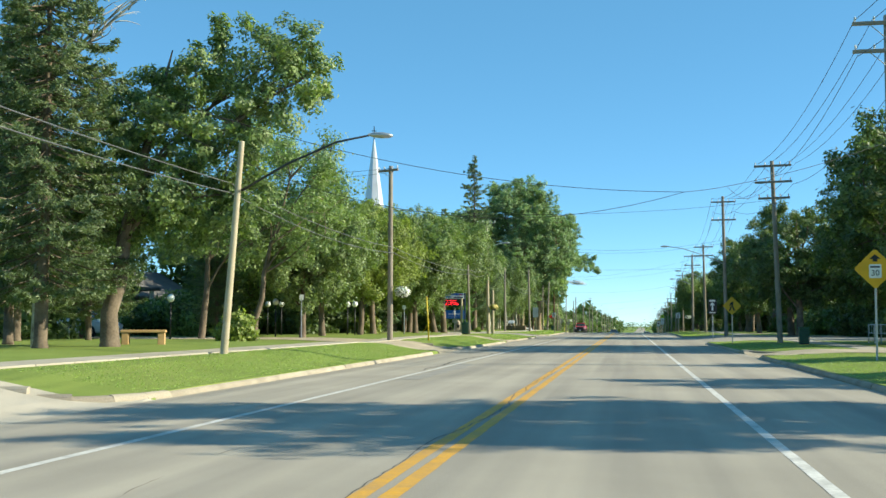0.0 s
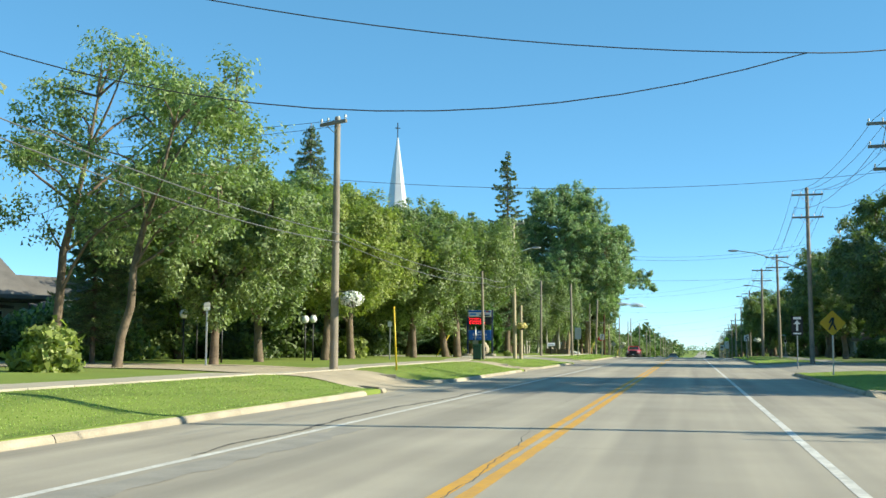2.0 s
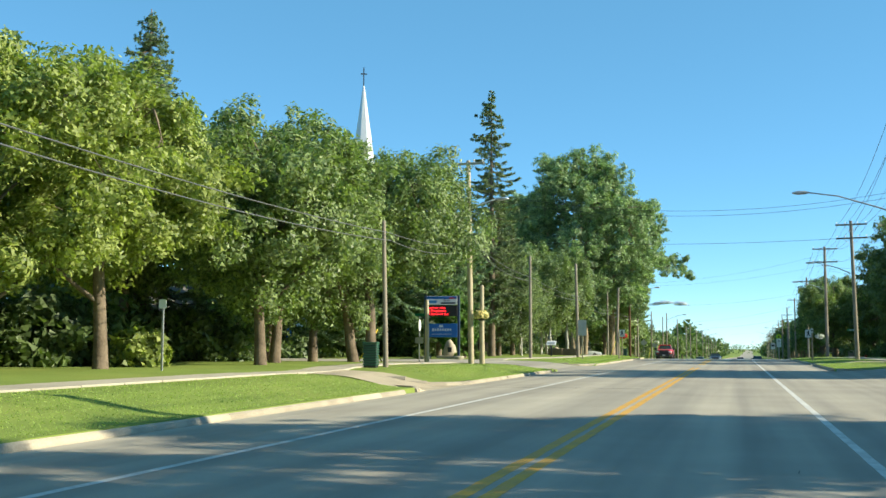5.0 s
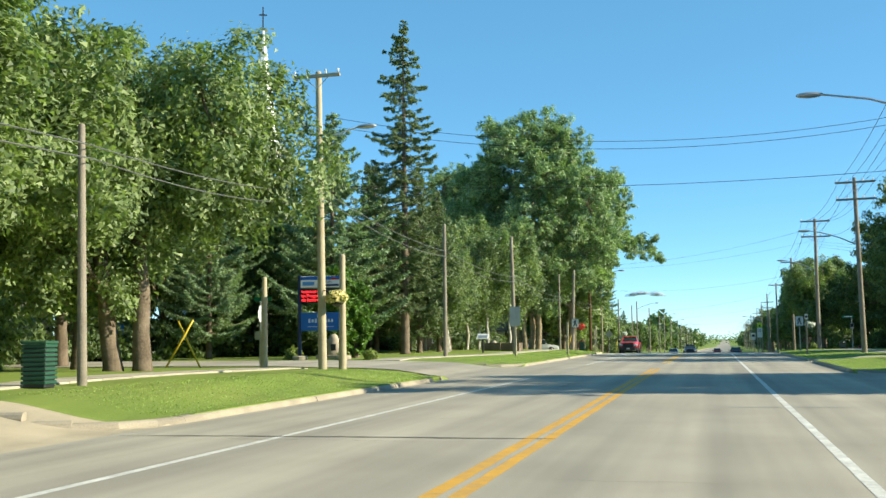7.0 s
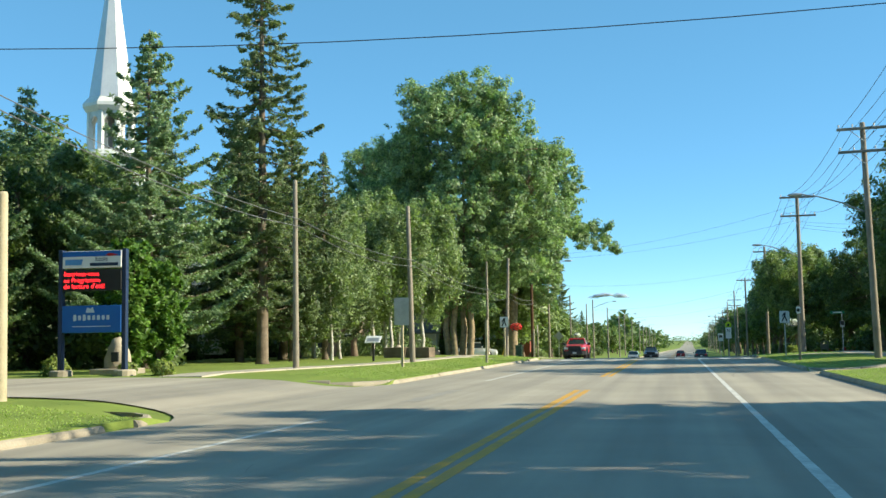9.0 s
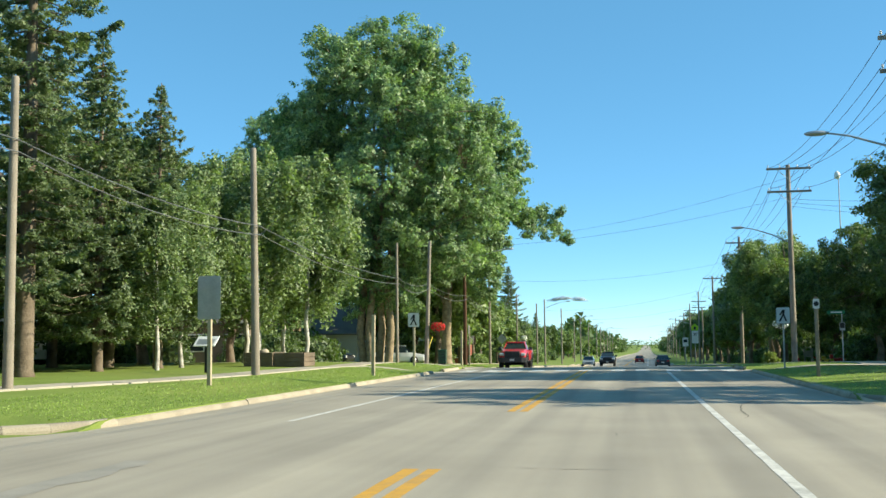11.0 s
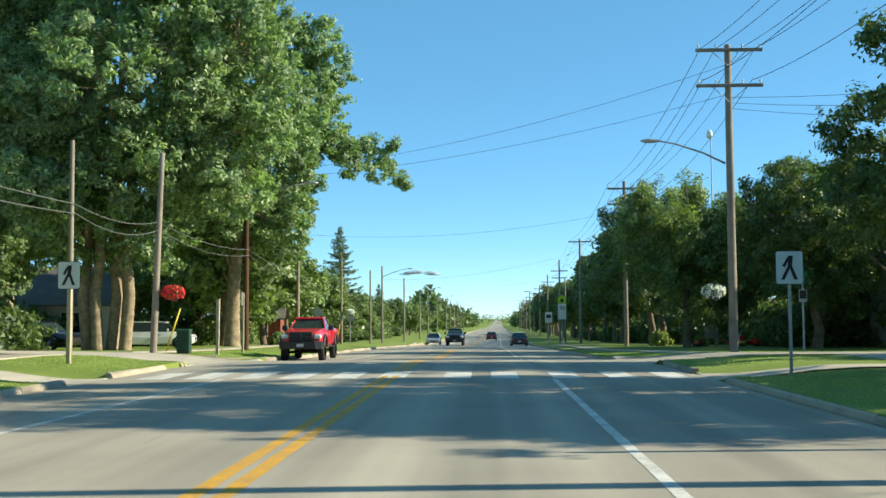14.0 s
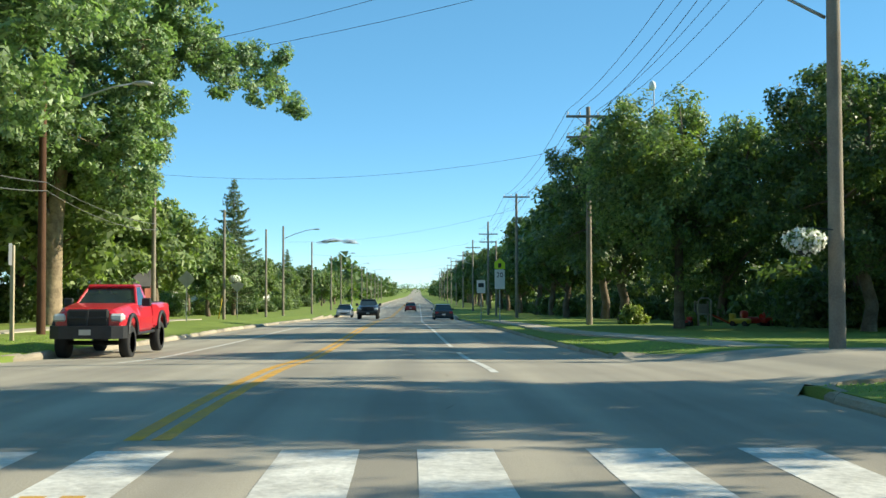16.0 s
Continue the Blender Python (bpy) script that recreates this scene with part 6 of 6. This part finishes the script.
def crack(x0, y0, ang, L, w, mat=None):
    pts, x, y, a = [], x0, y0, ang
    n = max(3, int(L / .14))
    for i in range(n + 1):
        pts.append((x, y))
        a += cr.uniform(-.35, .35)
        a += (ang - a) * .55
        x += math.cos(a) * L / n
        y += math.sin(a) * L / n
    vs, fs = [], []
    for i, (px, py) in enumerate(pts):
        t = w * cr.uniform(.4, 1.3) * min(1, .3 + 3 * min(i, n - i) / n)
        nx, ny = -math.sin(ang) * t / 2, math.cos(ang) * t / 2
        for s in (-1, 1):
            qx = max(-5.9, min(6.7, px + s * nx))
            vs.append((qx, py + s * ny, road_z(py) + .02 * (1 - (qx / 6.5) ** 2) + .0045))
    fs = [(2 * i, 2 * i + 1, 2 * i + 3, 2 * i + 2) for i in range(n)]
    return Shape().add(vs, fs)


for i in range(60):
    y = -4 + i * 3.4 + cr.uniform(-1, 1)
    cross = cr.random() < .55
    s = crack(cr.uniform(-5.6, 4.5), y, cr.uniform(-.15, .15) if cross else math.pi / 2 + cr.uniform(-.2, .2), cr.uniform(.6, 3.0) if cross else cr.uniform(.4, 1.3), cr.uniform(.006, .014))
    tagged(part("road_crack", s, TAR), "thin dark crack in the asphalt", "crack", kind="structure")
tagged(part("road_seam", crack(4.0, 108, math.pi / 2 - .1, 6, .02), TAR), "dark crack along the lane", "crack", kind="structure")
tagged(part("road_seam", crack(-3.62, 24, math.pi / 2, 22, .1), TAR), "dark sealed patch along the edge line", "crack", kind="structure")
tagged(part("road_seam", crack(0.02, -10, math.pi / 2, 40, .018), TAR), "dark seam between the centre lines", "crack", kind="structure")
PATCH = material("dark_patch", (0.33, 0.3, 0.255), .85, vary=(.24, .22, .187), scale=2, fine=30, bump=.2)
for x, y, n, w in ((-3.05, 19.5, 9, .5), (-3.2, 96, 5, .4)):
    tagged(part("road_patch", strip(x - w / 2, x + w / 2, y, y + n, .0045 - .001 * w, .4, .09, 3), PATCH), "dark worn asphalt patch beside the edge line", "patch", kind="structure")
# one dark uneven line over the left half, tapering at its ends
for y in (70.2,):
    tagged(part("road_seam", crack(-5.9, y, .04, 6.2, .12), TAR), "thin dark line across the street", "crack", kind="structure")

# grass along the kerbs and over the near lawn
rng = np.random.default_rng(5)


def tufts(name, label, xs, ys, h):
    n = len(xs)
    zs = np.array([ground_z(a, b) for a, b in zip(xs, ys)])
    c = np.stack([xs, ys, zs], axis=1)
    a = rng.uniform(0, 2 * math.pi, n)
    w = np.stack([np.cos(a), np.sin(a), np.zeros(n)], axis=1) * .012
    tip = c + np.stack([rng.normal(size=n) * h * .5, rng.normal(size=n) * h * .5, h * rng.uniform(.5, 1.3, n)], axis=1)
    v = np.stack([c - w, c + w, tip], axis=1).reshape(-1, 3)
    me = bpy.data.meshes.new(name)
    me.from_pydata(v.tolist(), [], np.arange(3 * n).reshape(-1, 3).tolist())
    return tagged(part(name, me, BLADE), label, "grass", kind="stuff")


BLADE = leaf_mat("grass_blade", (.235, .3, .075), (.17, .225, .055))


def open_lawn(x, y):
    return not any(s * x > 0 and a - .6 < y < b + .6 for s, a, b in MOUTHS)


gxs, gys = [], []
while len(gxs) < 90000:
    y = rng.uniform(5, 165)
    if rng.random() < .72:
        x = -6.24 - abs(rng.normal()) * 2.2
    else:
        x = 7.04 + abs(rng.normal()) * 1.8
    if open_lawn(x, y) and not -13 < x < -9.5:
        gxs.append(x), gys.append(y)
tufts("grass", "short mown grass blades along the verge", np.array(gxs), np.array(gys), .022)

# ---- far off, the street bends gently to the right ----
def bend(y):
    return 0.0135 * max(0.0, y - 205) * smooth(195, 245, y)


for ob in [o for o in bpy.data.objects if o.parent is None and o.name != "sun" and o is not cam]:
    if ob.type == "MESH" and ob.location.length == 0:
        me = ob.data
        co = np.empty(len(me.vertices) * 3, np.float32)
        me.vertices.foreach_get("co", co)
        co = co.reshape(-1, 3)
        yy = co[:, 1]
        t = np.clip((yy - 195) / 50, 0, 1)
        co[:, 0] += .0135 * np.maximum(0, yy - 205) * t * t * (3 - 2 * t)
        me.vertices.foreach_set("co", co.ravel())
        me.update()
    elif ob.name.startswith("cloud"):
        continue
    elif ob.location.y > 200:
        ob.location.x += bend(ob.location.y)
for side in (kerb_l, kerb_r):
    for ob in side.children:
        if ob.name.startswith("far_kerb"):
            for v in ob.data.vertices:
                v.co.x += bend(v.co.y)
        elif ob.matrix_world.translation.y > 200:
            ob.matrix_world = Matrix.Translation((bend(ob.matrix_world.translation.y), 0, 0)) @ ob.matrix_world
